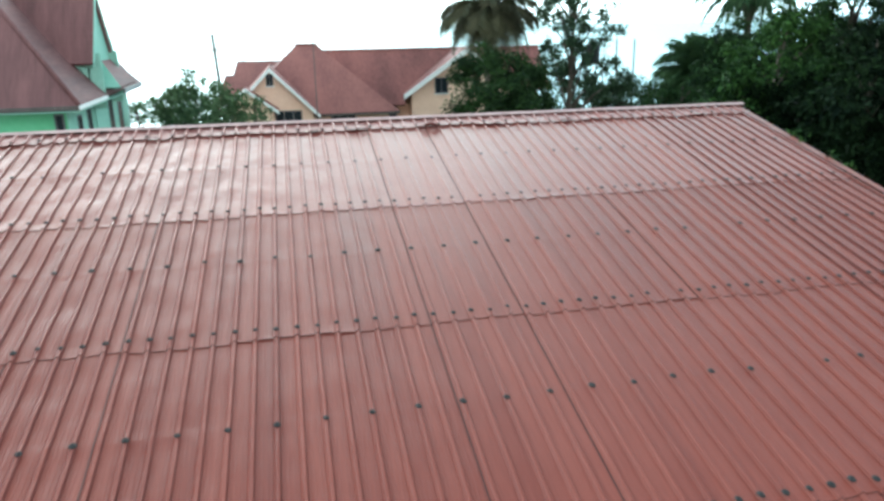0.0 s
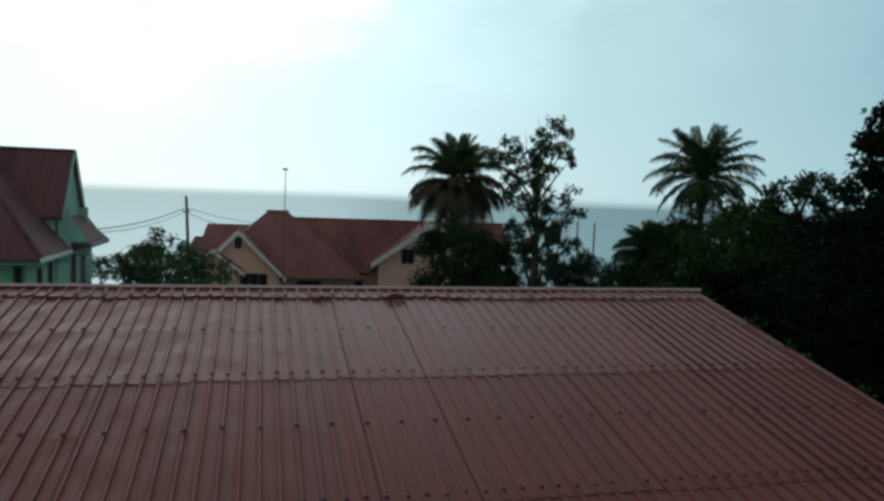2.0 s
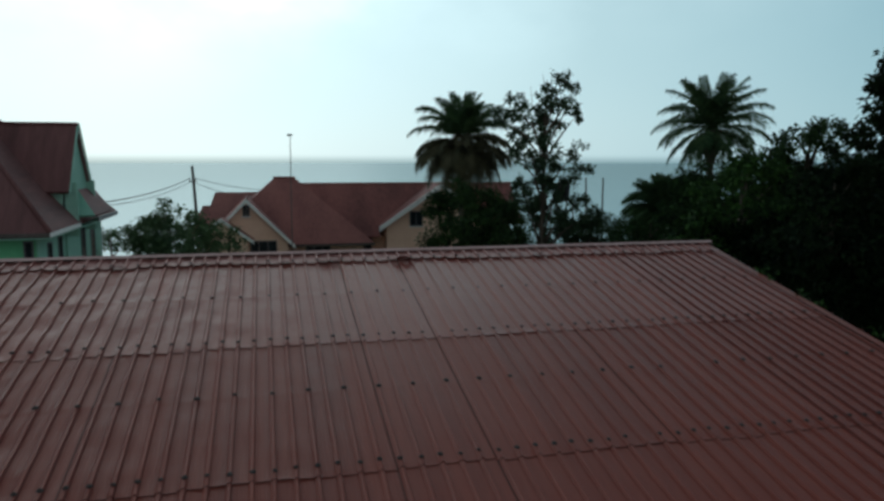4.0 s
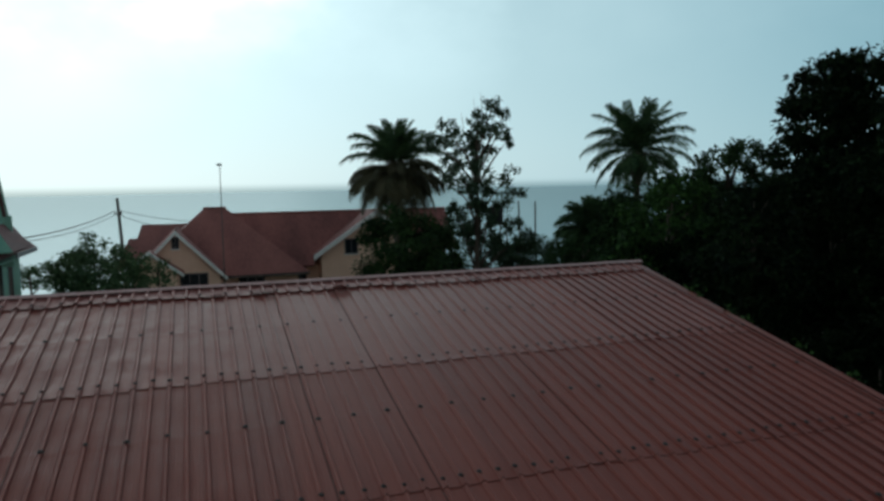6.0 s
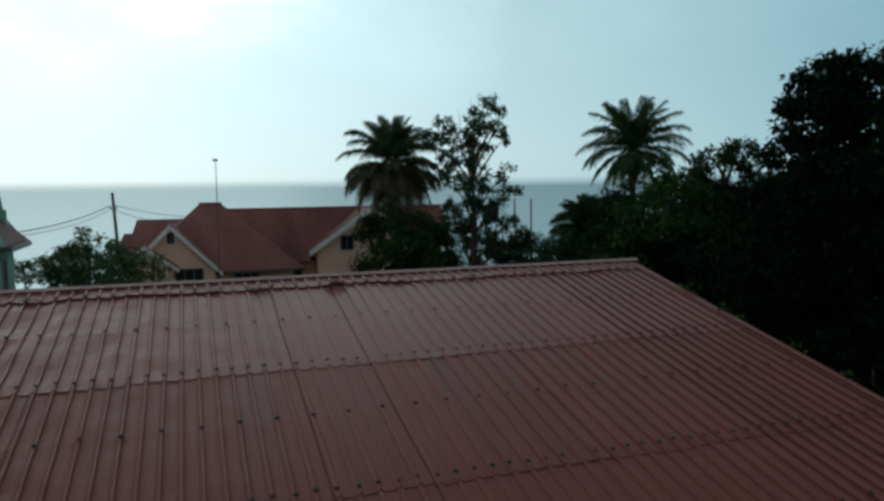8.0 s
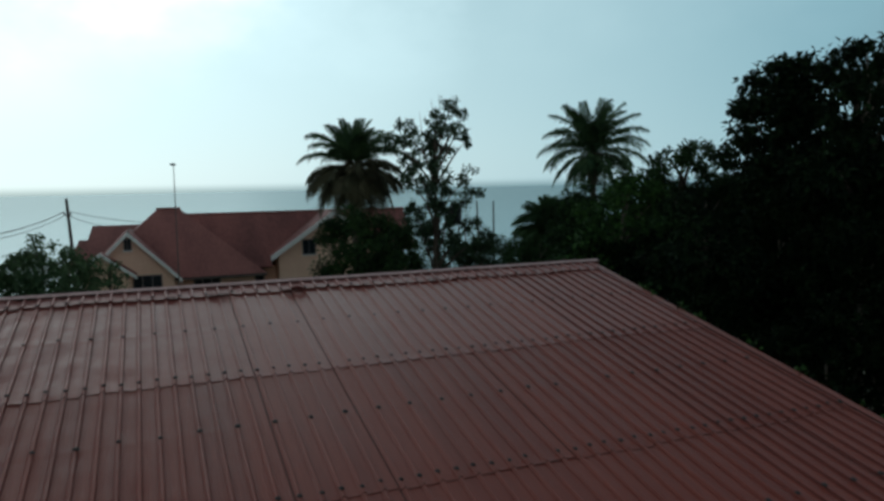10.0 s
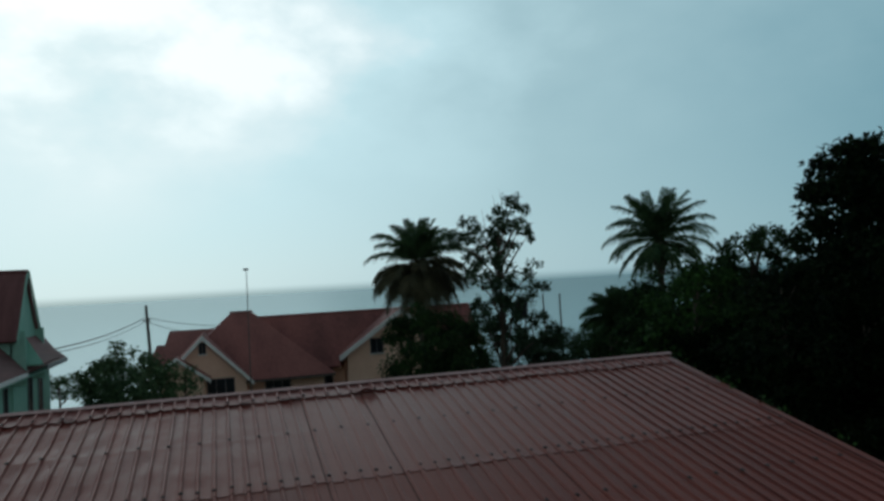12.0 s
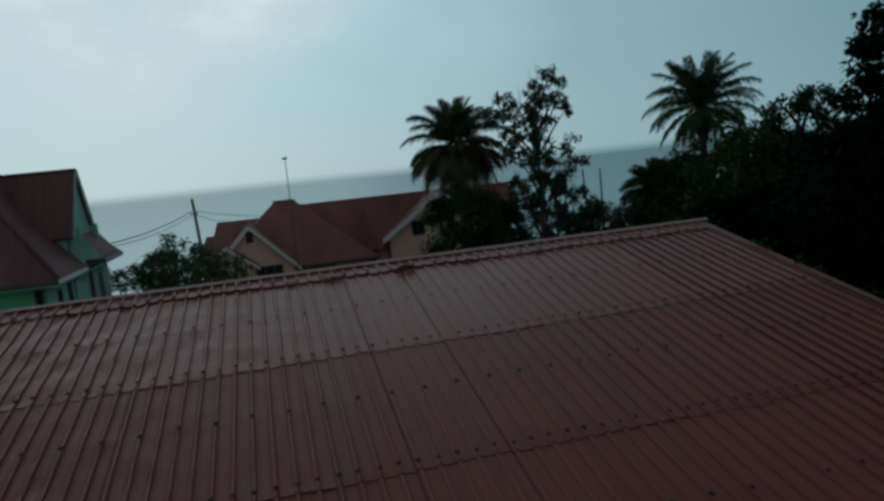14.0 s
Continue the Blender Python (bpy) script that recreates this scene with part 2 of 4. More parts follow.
def slab(pts, thick):
    """A flat panel: the polygon pts, thickened away from its upper side."""
    bm = bmesh.new()
    p = [Vector(q) for q in pts]
    n = (p[1] - p[0]).cross(p[2] - p[0]).normalized()
    if n.z < 0 or (abs(n.z) < 1e-4 and n.y > 0):
        n = -n
    a = [bm.verts.new(q) for q in p]
    b = [bm.verts.new(q - n * thick) for q in p]
    bm.faces.new(a)
    bm.faces.new(b[::-1])
    for i in range(len(p)):
        j = (i + 1) % len(p)
        bm.faces.new((a[j], a[i], b[i], b[j]))
    bmesh.ops.recalc_face_normals(bm, faces=bm.faces)
    return bm


def tube(bm, pts, radii, n=8):
    rings = []
    for i, p in enumerate(pts):
        p = Vector(p)
        d = (Vector(pts[min(i + 1, len(pts) - 1)]) - Vector(pts[max(i - 1, 0)])).normalized()
        q = d.to_track_quat("Z", "Y")
        rings.append([bm.verts.new(p + q @ Vector((radii[i] * math.cos(2 * math.pi * k / n), radii[i] * math.sin(2 * math.pi * k / n), 0))) for k in range(n)])
    for a, b in zip(rings, rings[1:]):
        for k in range(n):
            bm.faces.new((a[k], a[(k + 1) % n], b[(k + 1) % n], b[k]))
    bm.faces.new(rings[0][::-1])
    bm.faces.new(rings[-1])
    for f in bm.faces:
        f.smooth = True
    return bm


# ---- ground and lake ----
def build_ground():
    ys = [-4900, -300, -60, -20, 0, 20, 40, 60, 75, 90, 105, 125, 160, 400, 4900]
    xs = [-4900, -800, -250, -100, -60, -40, -20, 0, 20, 40, 60, 100, 250, 800, 4900]
    rng = random.Random(3)
    verts, faces = [], []
    for y in ys:
        base = 0.0 if y < 65 else max(-11.0, -(y - 65) * 0.19)
        for x in xs:
            verts.append((x, y, base + rng.uniform(-0.2, 0.2)))
    w = len(xs)
    for j in range(len(ys) - 1):
        for i in range(w - 1):
            faces.append((j * w + i, j * w + i + 1, (j + 1) * w + i + 1, (j + 1) * w + i))
    tagged(new("ground", pydata("ground", verts, faces, M_GROUND, True)), "grassy earth sloping down to the lake", "ground", kind="structure")
    bm = bmesh.new()
    v = [bm.verts.new(c) for c in ((-4900, 95, -8), (4900, 95, -8), (4900, 4900, -8), (-4900, 4900, -8))]
    bm.faces.new(v)
    tagged(new("water", mesh_of(bm, "water", M_WATER)), "wide grey-green lake under an overcast sky", "water", kind="structure")


build_ground()

# ---- the red metal roof below the camera ----
RIDGE_Y, RIDGE_Z, RIGHT_X, LEFT_X, SLOPE = 12.76, 8.348, 8.38, -7.725, radians(12.2)
PITCH = 0.2
RIB0 = 0.03
CS, SN = math.cos(SLOPE), math.sin(SLOPE)


def on_roof(x, v, h, back=False):
    """The point at x along the ridge, v down the slope and h above the sheet's pan."""
    y = v * CS + h * SN
    return (x, RIDGE_Y + y if back else RIDGE_Y - y, RIDGE_Z - v * SN + h * CS)


def profile(x0, x1):
    """Cross-section points (x, height) from x0 to x1: narrow ribs, and two low stiffeners in each pan."""
    pts = [(x0, 0.0)]
    k = math.floor((x0 - RIB0) / PITCH)
    while RIB0 + k * PITCH < x1 + 0.1:
        c = RIB0 + k * PITCH
        ease = max(0.0, min(1.0, (c - 2.0) / 4.0))
        foot = -0.036 + 0.013 * ease
        low = 0.0030 if c < 1.3 else 0.0010
        shape = [(q + e, low if e == 0 else 0.0) for q in (-0.151, -0.122, -0.078, -0.050) for e in (-0.006, 0, 0.006)]
        shape += [(foot, 0), (-0.015 + 0.002 * ease, 0.025), (-0.010, 0.028), (0.010, 0.028), (0.014, 0.024), (0.024, 0)]
        for dx, h in shape:
            if x0 + 1e-4 < c + dx < x1 - 1e-4:
                pts.append((c + dx, h))
        k += 1
    pts.append((x1, 0.0))
    return pts


def dents(x, v):
    """Sheet metal is never flat: broad sag, and crumples where it was walked on."""
    w = 0.0045 * noise.noise((x * 0.9, v * 0.55, 3.1))
    crumple = max(0.0, min(1.0, (1.5 - x) / 4)) * (1.0 if v < 3.4 else 0.6)
    w += (0.0022 + 0.022 * crumple) * noise.noise((x * 3.1, v * 2.3, 9.7))
    w += (0.0008 + 0.0075 * crumple) * noise.noise((x * 8.0, v * 6.0, 1.7))
    for purlin in (1.80, 4.64, 7.46):
        w += 0.006 * (0.2 + crumple) * math.exp(-((v - purlin) / 0.06) ** 2)
    return w


def sheet_mesh(x0, x1, v0, v1, lift0, lift1, steps, seed, back=False, ragged=0.02, m=None, tall=1.0, lip=0.016):
    rng = random.Random(seed)
    prof = profile(x0, x1)
    skew, side = rng.uniform(-0.012, 0.012), rng.uniform(0, 0.0012)
    verts, faces = [], []
    for j in range(steps + 1):
        f = j / steps
        for x, h in prof:
            v = v0 + (v1 - v0) * f
            if j == steps:
                v += skew * (x - x0) * 2 + ragged * noise.noise((x * 2.5, v1, seed))
            g = lift0 + (lift1 - lift0) * f + side + h * tall + dents(x, v)
            if j >= steps - 1 and h < 0.01:
                g += lip * max(0.0, noise.noise((x * 1.7, v1 * 3, 5.0))) * (1 if j == steps else 0.3)
            verts.append(on_roof(x, v, g, back))
    w = len(prof)
    for j in range(steps):
        for i in range(w - 1):
            a, b, c, d = j * w + i, j * w + i + 1, (j + 1) * w + i + 1, (j + 1) * w + i
            faces.append((a, b, c, d) if back else (a, d, c, b))
    # the cut edge at the foot, deepened and coloured dark as the lap's shadow
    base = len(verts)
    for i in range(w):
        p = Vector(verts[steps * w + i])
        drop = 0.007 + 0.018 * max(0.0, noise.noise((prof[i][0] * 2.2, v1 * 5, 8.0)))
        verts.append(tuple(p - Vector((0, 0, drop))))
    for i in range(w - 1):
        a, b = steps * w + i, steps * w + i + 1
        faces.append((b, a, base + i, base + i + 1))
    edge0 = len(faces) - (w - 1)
    # dark lapped joint down the side of some sheets
    if (rng.random() < 0.3 or 1.0 < x1 < 2.5) and not back and tall == 1.0:
        base = len(verts)
        for j in range(steps + 1):
            p = Vector(verts[j * w + w - 1])
            verts += [tuple(p + Vector((-0.002, 0, 0.003))), tuple(p + Vector((0.009, 0, 0.004)))]
        for j in range(steps):
            a = base + j * 2
            faces.append((a, a + 2, a + 3, a + 1))
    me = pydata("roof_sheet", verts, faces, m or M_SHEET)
    me.materials.append(M_LAP_SHADE_JOINT)
    me.materials.append(M_FLANK_SHADE)
    # painted shade on right flanks; the same dark colour on both past x 6.1
    for k, poly in enumerate(me.polygons):
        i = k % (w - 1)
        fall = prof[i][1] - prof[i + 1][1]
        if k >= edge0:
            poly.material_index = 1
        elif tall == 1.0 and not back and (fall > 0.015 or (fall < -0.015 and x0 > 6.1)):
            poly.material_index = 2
    return me


def build_roof():
    house = thing("metal_roofed_house", "house under a low red-brown ribbed metal roof with exposed screws", "house")
    # walls under the roof
    wall_z = RIDGE_Z - 11.4 * SN
    part("wall", boxed(LEFT_X + 0.5, RIGHT_X - 0.5, RIDGE_Y - 10.6, RIDGE_Y + 10.6, 0, wall_z - 0.15), M_WALL, house)
    for x in (RIGHT_X - 0.62, LEFT_X + 0.5):
        part("gable_wall", slab([(x, RIDGE_Y - 10.6, wall_z - 0.15), (x, RIDGE_Y + 10.6, wall_z - 0.15), (x, RIDGE_Y, RIDGE_Z - 0.16)], 0.12), M_WALL, house)
    roof = new("roof")
    roof.parent = house
    # sheets, four courses down the near slope
    for r, (v0, v1) in enumerate(((0.30, 3.45), (3.24, 6.22), (6.01, 9.04), (8.83, 11.9))):
        for c in range(18):
            x0, x1 = max(LEFT_X, LEFT_X + c - 0.1), min(LEFT_X + c + 0.9, RIGHT_X)
            if x1 - x0 < 0.05:
                continue
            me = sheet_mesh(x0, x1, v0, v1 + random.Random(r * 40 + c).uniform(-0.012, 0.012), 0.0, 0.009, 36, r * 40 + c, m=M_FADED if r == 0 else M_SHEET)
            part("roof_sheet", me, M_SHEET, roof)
    for c in range(18):
        x0, x1 = max(LEFT_X, LEFT_X + c - 0.1), min(LEFT_X + c + 0.9, RIGHT_X)
        if x1 - x0 > 0.05:
            part("roof_sheet", sheet_mesh(x0, x1, 0.02, 11.9, 0, 0, 8, 300 + c, back=True), M_SHEET, roof)
    # fluted flashing along the ridge, in overlapping lengths
    for c in range(9):
        x0, x1 = LEFT_X + c * 1.8, min(LEFT_X + c * 1.8 + 1.8, RIGHT_X + 0.03)
        if x1 - x0 > 0.05:
            me = sheet_mesh(x0, x1, 0.0, 0.43, 0.030, 0.028 + 0.004 * (c % 2), 4, 500 + c, ragged=0.05, m=M_FLASH, tall=1.12, lip=0.034)
            part("ridge_flashing", me, M_CAP, roof, "paler fluted ridge flashing with a ragged edge")
    # folded ridge cap that rides on the ribs
    x = LEFT_X
    rng = random.Random(11)
    while x < RIGHT_X - 0.1:
        x1 = min(x + 1.8, RIGHT_X + 0.22)
        verts, faces = [], []
        section = ((-0.075, 0.066), (-0.073, 0.071), (-0.03, 0.081), (0.0, 0.090), (0.03, 0.081), (0.073, 0.071), (0.075, 0.066))
        steps = 9
        lift = rng.uniform(0, 0.006)
        for i in range(steps + 1):
            xx = x - 0.03 + (x1 - x + 0.03) * i / steps
            for s, h in section:
                hh = h + lift + 0.006 * noise.noise((xx * 1.5, s * 4, 2.0))
                p = on_roof(xx, abs(s), hh, back=s > 0)
                verts.append(p)
        w = len(section)
        for i in range(steps):
            for k in range(w - 1):
                faces.append((i * w + k, (i + 1) * w + k, (i + 1) * w + k + 1, i * w + k + 1))
        part("ridge_cap", pydata("ridge_cap", verts, faces, M_CAP), M_CAP, roof, "pale red folded ridge cap")
        x = x1
    # added board that stops light under the cap and darkens its gaps
    part("ridge_gap_filler", boxed(LEFT_X + 0.05, RIGHT_X + 0.15, RIDGE_Y - 0.02, RIDGE_Y + 0.02, RIDGE_Z - 0.2, RIDGE_Z + 0.076), M_PURLIN, roof, "dark filler standing for the shade under the ridge cap")
    # torn and lifted lips of the flashing
    for fx, fv, fw, fl in ((2.26, 0.47, 0.28, 0.085), (1.02, 0.45, 0.22, 0.03), (3.45, 0.44, 0.10, 0.025), (-2.3, 0.45, 0.14, 0.03), (4.7, 0.44, 0.12, 0.03), (0.3, 0.44, 0.1, 0.02)):
        verts, faces = [], []
        for i in range(7):
            f = i / 6 - 0.5
            for k in range(4):
                g = k / 3
                verts.append(on_roof(fx + f * fw * (1.6 - 0.5 * g), fv - 0.06 + g * 0.10, 0.048 + fl * g * g * (1 - 3.2 * f * f)))
        for i in range(6):
            for k in range(3):
                a = i * 4 + k
                faces.append((a, a + 1, a + 5, a + 4))
        part("torn_lip", pydata("torn_lip", verts, faces, M_RUST), M_RUST, roof, "rusty dark red torn lip")
    # verge flashing down both gables
    for xx, sgn in ((RIGHT_X, 1), (LEFT_X, -1)):
        for k in range(4):
            v0, v1 = k * 3.0 - (0.06 if k else 0), k * 3.0 + 2.98
            for back in (False, True):
                a = [on_roof(xx - sgn * 0.10, v, 0.034 + 0.004 * (k % 2), back) for v in (v0, v1)]
                b = [on_roof(xx + sgn * 0.02, v, 0.036 + 0.004 * (k % 2), back) for v in (v0, v1)]
                c = [on_roof(xx + sgn * 0.025, v, -0.13, back) for v in (v0, v1)]
                me = pydata("verge_flashing", a + b + c, [(0, 1, 3, 2), (2, 3, 5, 4)], M_SHEET)
                part("verge_flashing", me, M_SHEET, roof)
    # purlin ends and barge board
    for xx in (RIGHT_X - 0.03, LEFT_X + 0.03):
        for back in (False, True):
            pts = [on_roof(xx, 0, -0.02, back), on_roof(xx, 11.8, -0.02, back), on_roof(xx, 11.8, -0.2, back), on_roof(xx, 0, -0.2, back)]
            part("barge_board", slab(pts, 0.03), M_PURLIN, roof)
    # screws with rubber washers on the rib tops
    bm = bmesh.new()
    bmesh.ops.create_cone(bm, segments=8, radius1=0.034, radius2=0.024, depth=0.012, cap_ends=True, matrix=pose(0, 0, 0.004))
    bmesh.ops.create_cone(bm, segments=6, radius1=0.008, radius2=0.007, depth=0.012, cap_ends=True, matrix=pose(0, 0, 0.014))
    screw = mesh_of(bm, "roof_screw", M_SCREW)
    rest_v, rest_f = [], []
    src_v = [v.co.copy() for v in screw.vertices]
    src_f = [tuple(p.vertices) for p in screw.polygons]
    rng = random.Random(5)
    for v, every, single in ((4.64, 2, True), (7.46, 2, True), (6.08, 1, True), (3.30, 1, True), (1.80, 2, False), (8.90, 1, False), (0.36, 2, False), (10.3, 2, False)):
        k = math.ceil((LEFT_X + 0.1 - RIB0) / PITCH)
        while RIB0 + k * PITCH < RIGHT_X - 0.08:
            if k % every == 0 and rng.random() > 0.03:
                xx, vv = RIB0 + k * PITCH + rng.uniform(-0.008, 0.008), v + rng.uniform(-0.02, 0.02)
                h = 0.029 + dents(xx, vv) + (0.012 if v in (3.30, 6.08, 8.90) else 0.030 if v < 1 else 0.006)
                m = Matrix.Translation(on_roof(xx, vv, h)) @ pose(0, 0, 0, math.degrees(SLOPE), 0, rng.uniform(0, 60))
                m = m @ Matrix.Scale(rng.uniform(0.75, 1.0) if v in (3.30, 6.08, 1.80, 0.36) else rng.uniform(0.85, 1.1), 4)
                if single:
                    ob = part("roof_screw", screw, M_SCREW, roof)
                    ob.matrix_basis = m
                else:
                    o = len(rest_v)
                    rest_v += [tuple(m @ q) for q in src_v]
                    rest_f += [tuple(i + o for i in f) for f in src_f]
            k += 1
    tagged(part("roof_screws", pydata("roof_screws", rest_v, rest_f, M_SCREW), M_SCREW, roof), kind="stuff")
    return house


build_roof()


# ---- houses ----
def window(parent, x0, x1, z0, z1, y, panes=2, name="window"):
    """A casement in a wall that faces the camera: frame, sill and dark panes."""
    bm = bmesh.new()
    t = 0.06
    box(bm, x0, x1, y - 0.04, y + 0.05, z1 - t, z1)
    box(bm, x0, x1, y - 0.04, y + 0.05, z0, z0 + t)
    w = (x1 - x0) / panes
    for i in range(panes + 1):
        c = min(max(x0 + i * w, x0 + t / 2), x1 - t / 2)
        box(bm, c - t / 2, c + t / 2, y - 0.038, y + 0.05, z0 + t, z1 - t)
    win = part(name, bm, M_FRAME, parent)
    for i in range(panes):
        part("pane", boxed(x0 + i * w + t / 2 + 0.005, x0 + (i + 1) * w - t / 2 - 0.005, y - 0.01, y + 0.01, z0 + t, z1 - t), M_GLASS, win)
    part("sill", boxed(x0 - 0.06, x1 + 0.06, y - 0.12, y + 0.04, z0 - 0.06, z0 - 0.002), M_FASCIA, win)
    return win


def window_x(parent, y0, y1, z0, z1, x, panes=1):
    """The same in a wall that faces +x."""
    bm = bmesh.new()
    t = 0.06
    box(bm, x - 0.05, x + 0.04, y0, y1, z1 - t, z1)
    box(bm, x - 0.05, x + 0.04, y0, y1, z0, z0 + t)
    w = (y1 - y0) / panes
    for i in range(panes + 1):
        c = min(max(y0 + i * w, y0 + t / 2), y1 - t / 2)
        box(bm, x - 0.05, x + 0.038, c - t / 2, c + t / 2, z0 + t, z1 - t)
    win = part("window", bm, M_FRAME, parent)
    for i in range(panes):
        part("pane", boxed(x - 0.01, x + 0.01, y0 + i * w + t / 2, y0 + (i + 1) * w - t / 2, z0 + t, z1 - t), M_GLASS, win)
    return win


def rake(parent, a, b, drop=0.24, thick=0.06):
    """A white fascia board along a sloping gable edge from a to b."""
    a, b = Vector(a), Vector(b)
    d = Vector((0, 0, drop))
    part("fascia", slab([a, b, b - d, a - d], thick), M_FASCIA, parent, "white-painted fascia board")


def build_tan_house():
    h = thing("tan_villa", "tan plastered villa with a complex red hip and gable roof", "house")
    # walls, block by block
    part("wall", boxed(-0.6, 6.0, 46.6, 55.0, 0, 4.75), M_TAN, h)
    part("wall", boxed(6.0, 16.8, 49.0, 56.0, 0, 4.9), M_TAN, h)
    part("wall", slab([(16.8, 49.2, 4.9), (16.8, 55.8, 4.9), (16.8, 50.7, 8.1)], 0.2), M_TAN, h, "tan gable wall")
    part("wall", boxed(-4.2, -0.6, 49.5, 58.0, 0, 5.3), M_TAN, h)
    # front left gable wing
    ax, az, y = -1.11, 7.72, 44.0
    part("wall", slab([(ax - 2.35, y + 0.3, 0), (ax + 2.35, y + 0.3, 0), (ax + 2.35, y + 0.3, az - 2.40), (ax, y + 0.3, az - 0.12), (ax - 2.35, y + 0.3, az - 2.40)], 0.3), M_TAN, h, "tan gable wall")
    part("wall", boxed(ax - 2.35, ax + 2.35, y + 0.61, 50.0, 0, az - 2.6), M_TAN, h)
    for s in (-1, 1):
        ex, ez = ax + s * 2.75, az - 2.75
        part("roof", slab([(ax, y - 0.1, az), (ex, y - 0.1, ez), (ex, 50.5, ez), (ax, 50.5, az)], 0.14), M_REDROOF, h)
        rake(h, (ax, y - 0.13, az + 0.03), (ex, y - 0.13, ez + 0.03))
    window(h, -1.33, -0.93, 6.70, 7.36, y + 0.28, 2)
    window(h, -0.95, 0.58, 4.05, 5.26, y + 0.28, 3)
    # small porch gable before it
    px, pz, y2 = -2.45, 6.72, 42.6
    for s in (-1, 1):
        ex, ez = px + s * 1.75, pz - 1.30
        part("roof", slab([(px, y2 - 0.1, pz), (ex, y2 - 0.1, ez), (ex, 44.2, ez), (px, 44.2, pz)], 0.12), M_REDROOF, h)
        rake(h, (px, y2 - 0.13, pz + 0.03), (ex, y2 - 0.13, ez + 0.03), 0.2)
    part("wall", slab([(px - 1.4, y2 + 0.2, 0), (px + 1.4, y2 + 0.2, 0), (px + 1.4, y2 + 0.2, pz - 1.2), (px, y2 + 0.2, pz - 0.15), (px - 1.4, y2 + 0.2, pz - 1.2)], 0.25), M_TAN, h)
    part("pillar", boxed(px - 1.10, px - 0.84, y2 - 0.35, y2 - 0.09, 0, 5.28, bevel=0.02), M_FASCIA, h, "white porch pillar")
    # central hip roof with a short ridge
    r0, r1 = (0.57, 50.0, 8.80), (1.86, 50.0, 8.84)
    e = 4.85
    part("roof", slab([r0, r1, (6.6, 45.6, e), (-0.9, 45.6, e), (-1.6, 47.8, 6.825)], 0.14), M_REDROOF, h)
    part("roof", slab([r1, (6.6, 45.6, e), (6.6, 55.0, e)], 0.14), M_REDROOF, h)
    part("roof", slab([r0, (-1.6, 47.8, 6.825), (-1.6, 52.2, 6.83)], 0.14), M_REDROOF, h)
    part("roof", slab([r0, r1, (6.6, 55.0, e), (-1.6, 55.0, e), (-1.6, 52.2, 6.83)], 0.14), M_REDROOF, h)
    part("ridge_tile", boxed(0.5, 1.95, 49.9, 50.1, 8.78, 8.90, bevel=0.03), M_REDROOF, h)
    part("fascia", boxed(-0.5, 6.6, 45.55, 45.58, e - 0.16, e - 0.02), M_POLE, h, "dark eaves board")
    window(h, 2.38, 3.93, 3.5, 4.66, 46.56, 3)
    # long main roof running away from it
    part("roof", slab([(1.9, 50.6, 8.37), (17.2, 50.6, 8.37), (17.2, 47.9, 5.70), (7.2, 47.9, 5.70), (7.2, 47.25, 5.06), (5.7, 47.25, 5.06)], 0.14), M_STAINED, h, "dull red roof slope with dark stains in its valley")
    part("roof", slab([(1.9, 50.6, 8.37), (17.2, 50.6, 8.37), (17.2, 57.0, 4.6), (1.9, 57.0, 4.6)], 0.14), M_REDROOF, h)
    part("ridge_tile", boxed(1.9, 17.2, 50.5, 50.7, 8.34, 8.46, bevel=0.03), M_REDROOF, h)
    # right gable wing
    ax, az, y = 11.27, 8.46, 47.3
    part("wall", slab([(7.7, y + 0.35, 0), (14.8, y + 0.35, 0), (14.8, y + 0.35, az - 2.45), (ax, y + 0.35, az - 0.12), (7.7, y + 0.35, az - 2.45)], 0.3), M_TAN, h, "tan gable wall")
    part("wall", boxed(7.7, 14.8, y + 0.66, 52.0, 0, az - 2.7), M_TAN, h)
    for s in (-1, 1):
        ex, ez = ax + s * 4.15, az - 2.78
        part("roof", slab([(ax, y - 0.25, az), (ex, y - 0.25, ez), (ex, 52.0, ez), (ax, 52.0, az)], 0.14), M_REDROOF, h)
        rake(h, (ax, y - 0.28, az + 0.03), (ex, y - 0.28, ez + 0.03), 0.34)
    window(h, 9.23, 10.10, 5.64, 6.64, y + 0.33, 2)
    window(h, 5.9, 6.9, 3.7, 4.78, 48.98, 2)
    # lower wing behind, stepping down
    part("roof", slab([(-3.45, 54.0, 7.72), (1.0, 54.0, 7.72), (1.0, 50.0, 5.2), (-4.2, 50.0, 5.2)], 0.14), M_REDROOF, h)
    part("roof", slab([(-3.45, 54.0, 7.72), (1.0, 54.0, 7.72), (1.0, 58.0, 5.2), (-4.2, 58.0, 5.2)], 0.14), M_REDROOF, h)
    part("roof", slab([(-4.3, 54.0, 6.8), (-3.3, 54.0, 6.8), (-3.3, 50.6, 5.0), (-5.0, 50.6, 5.0)], 0.14), M_REDROOF, h)


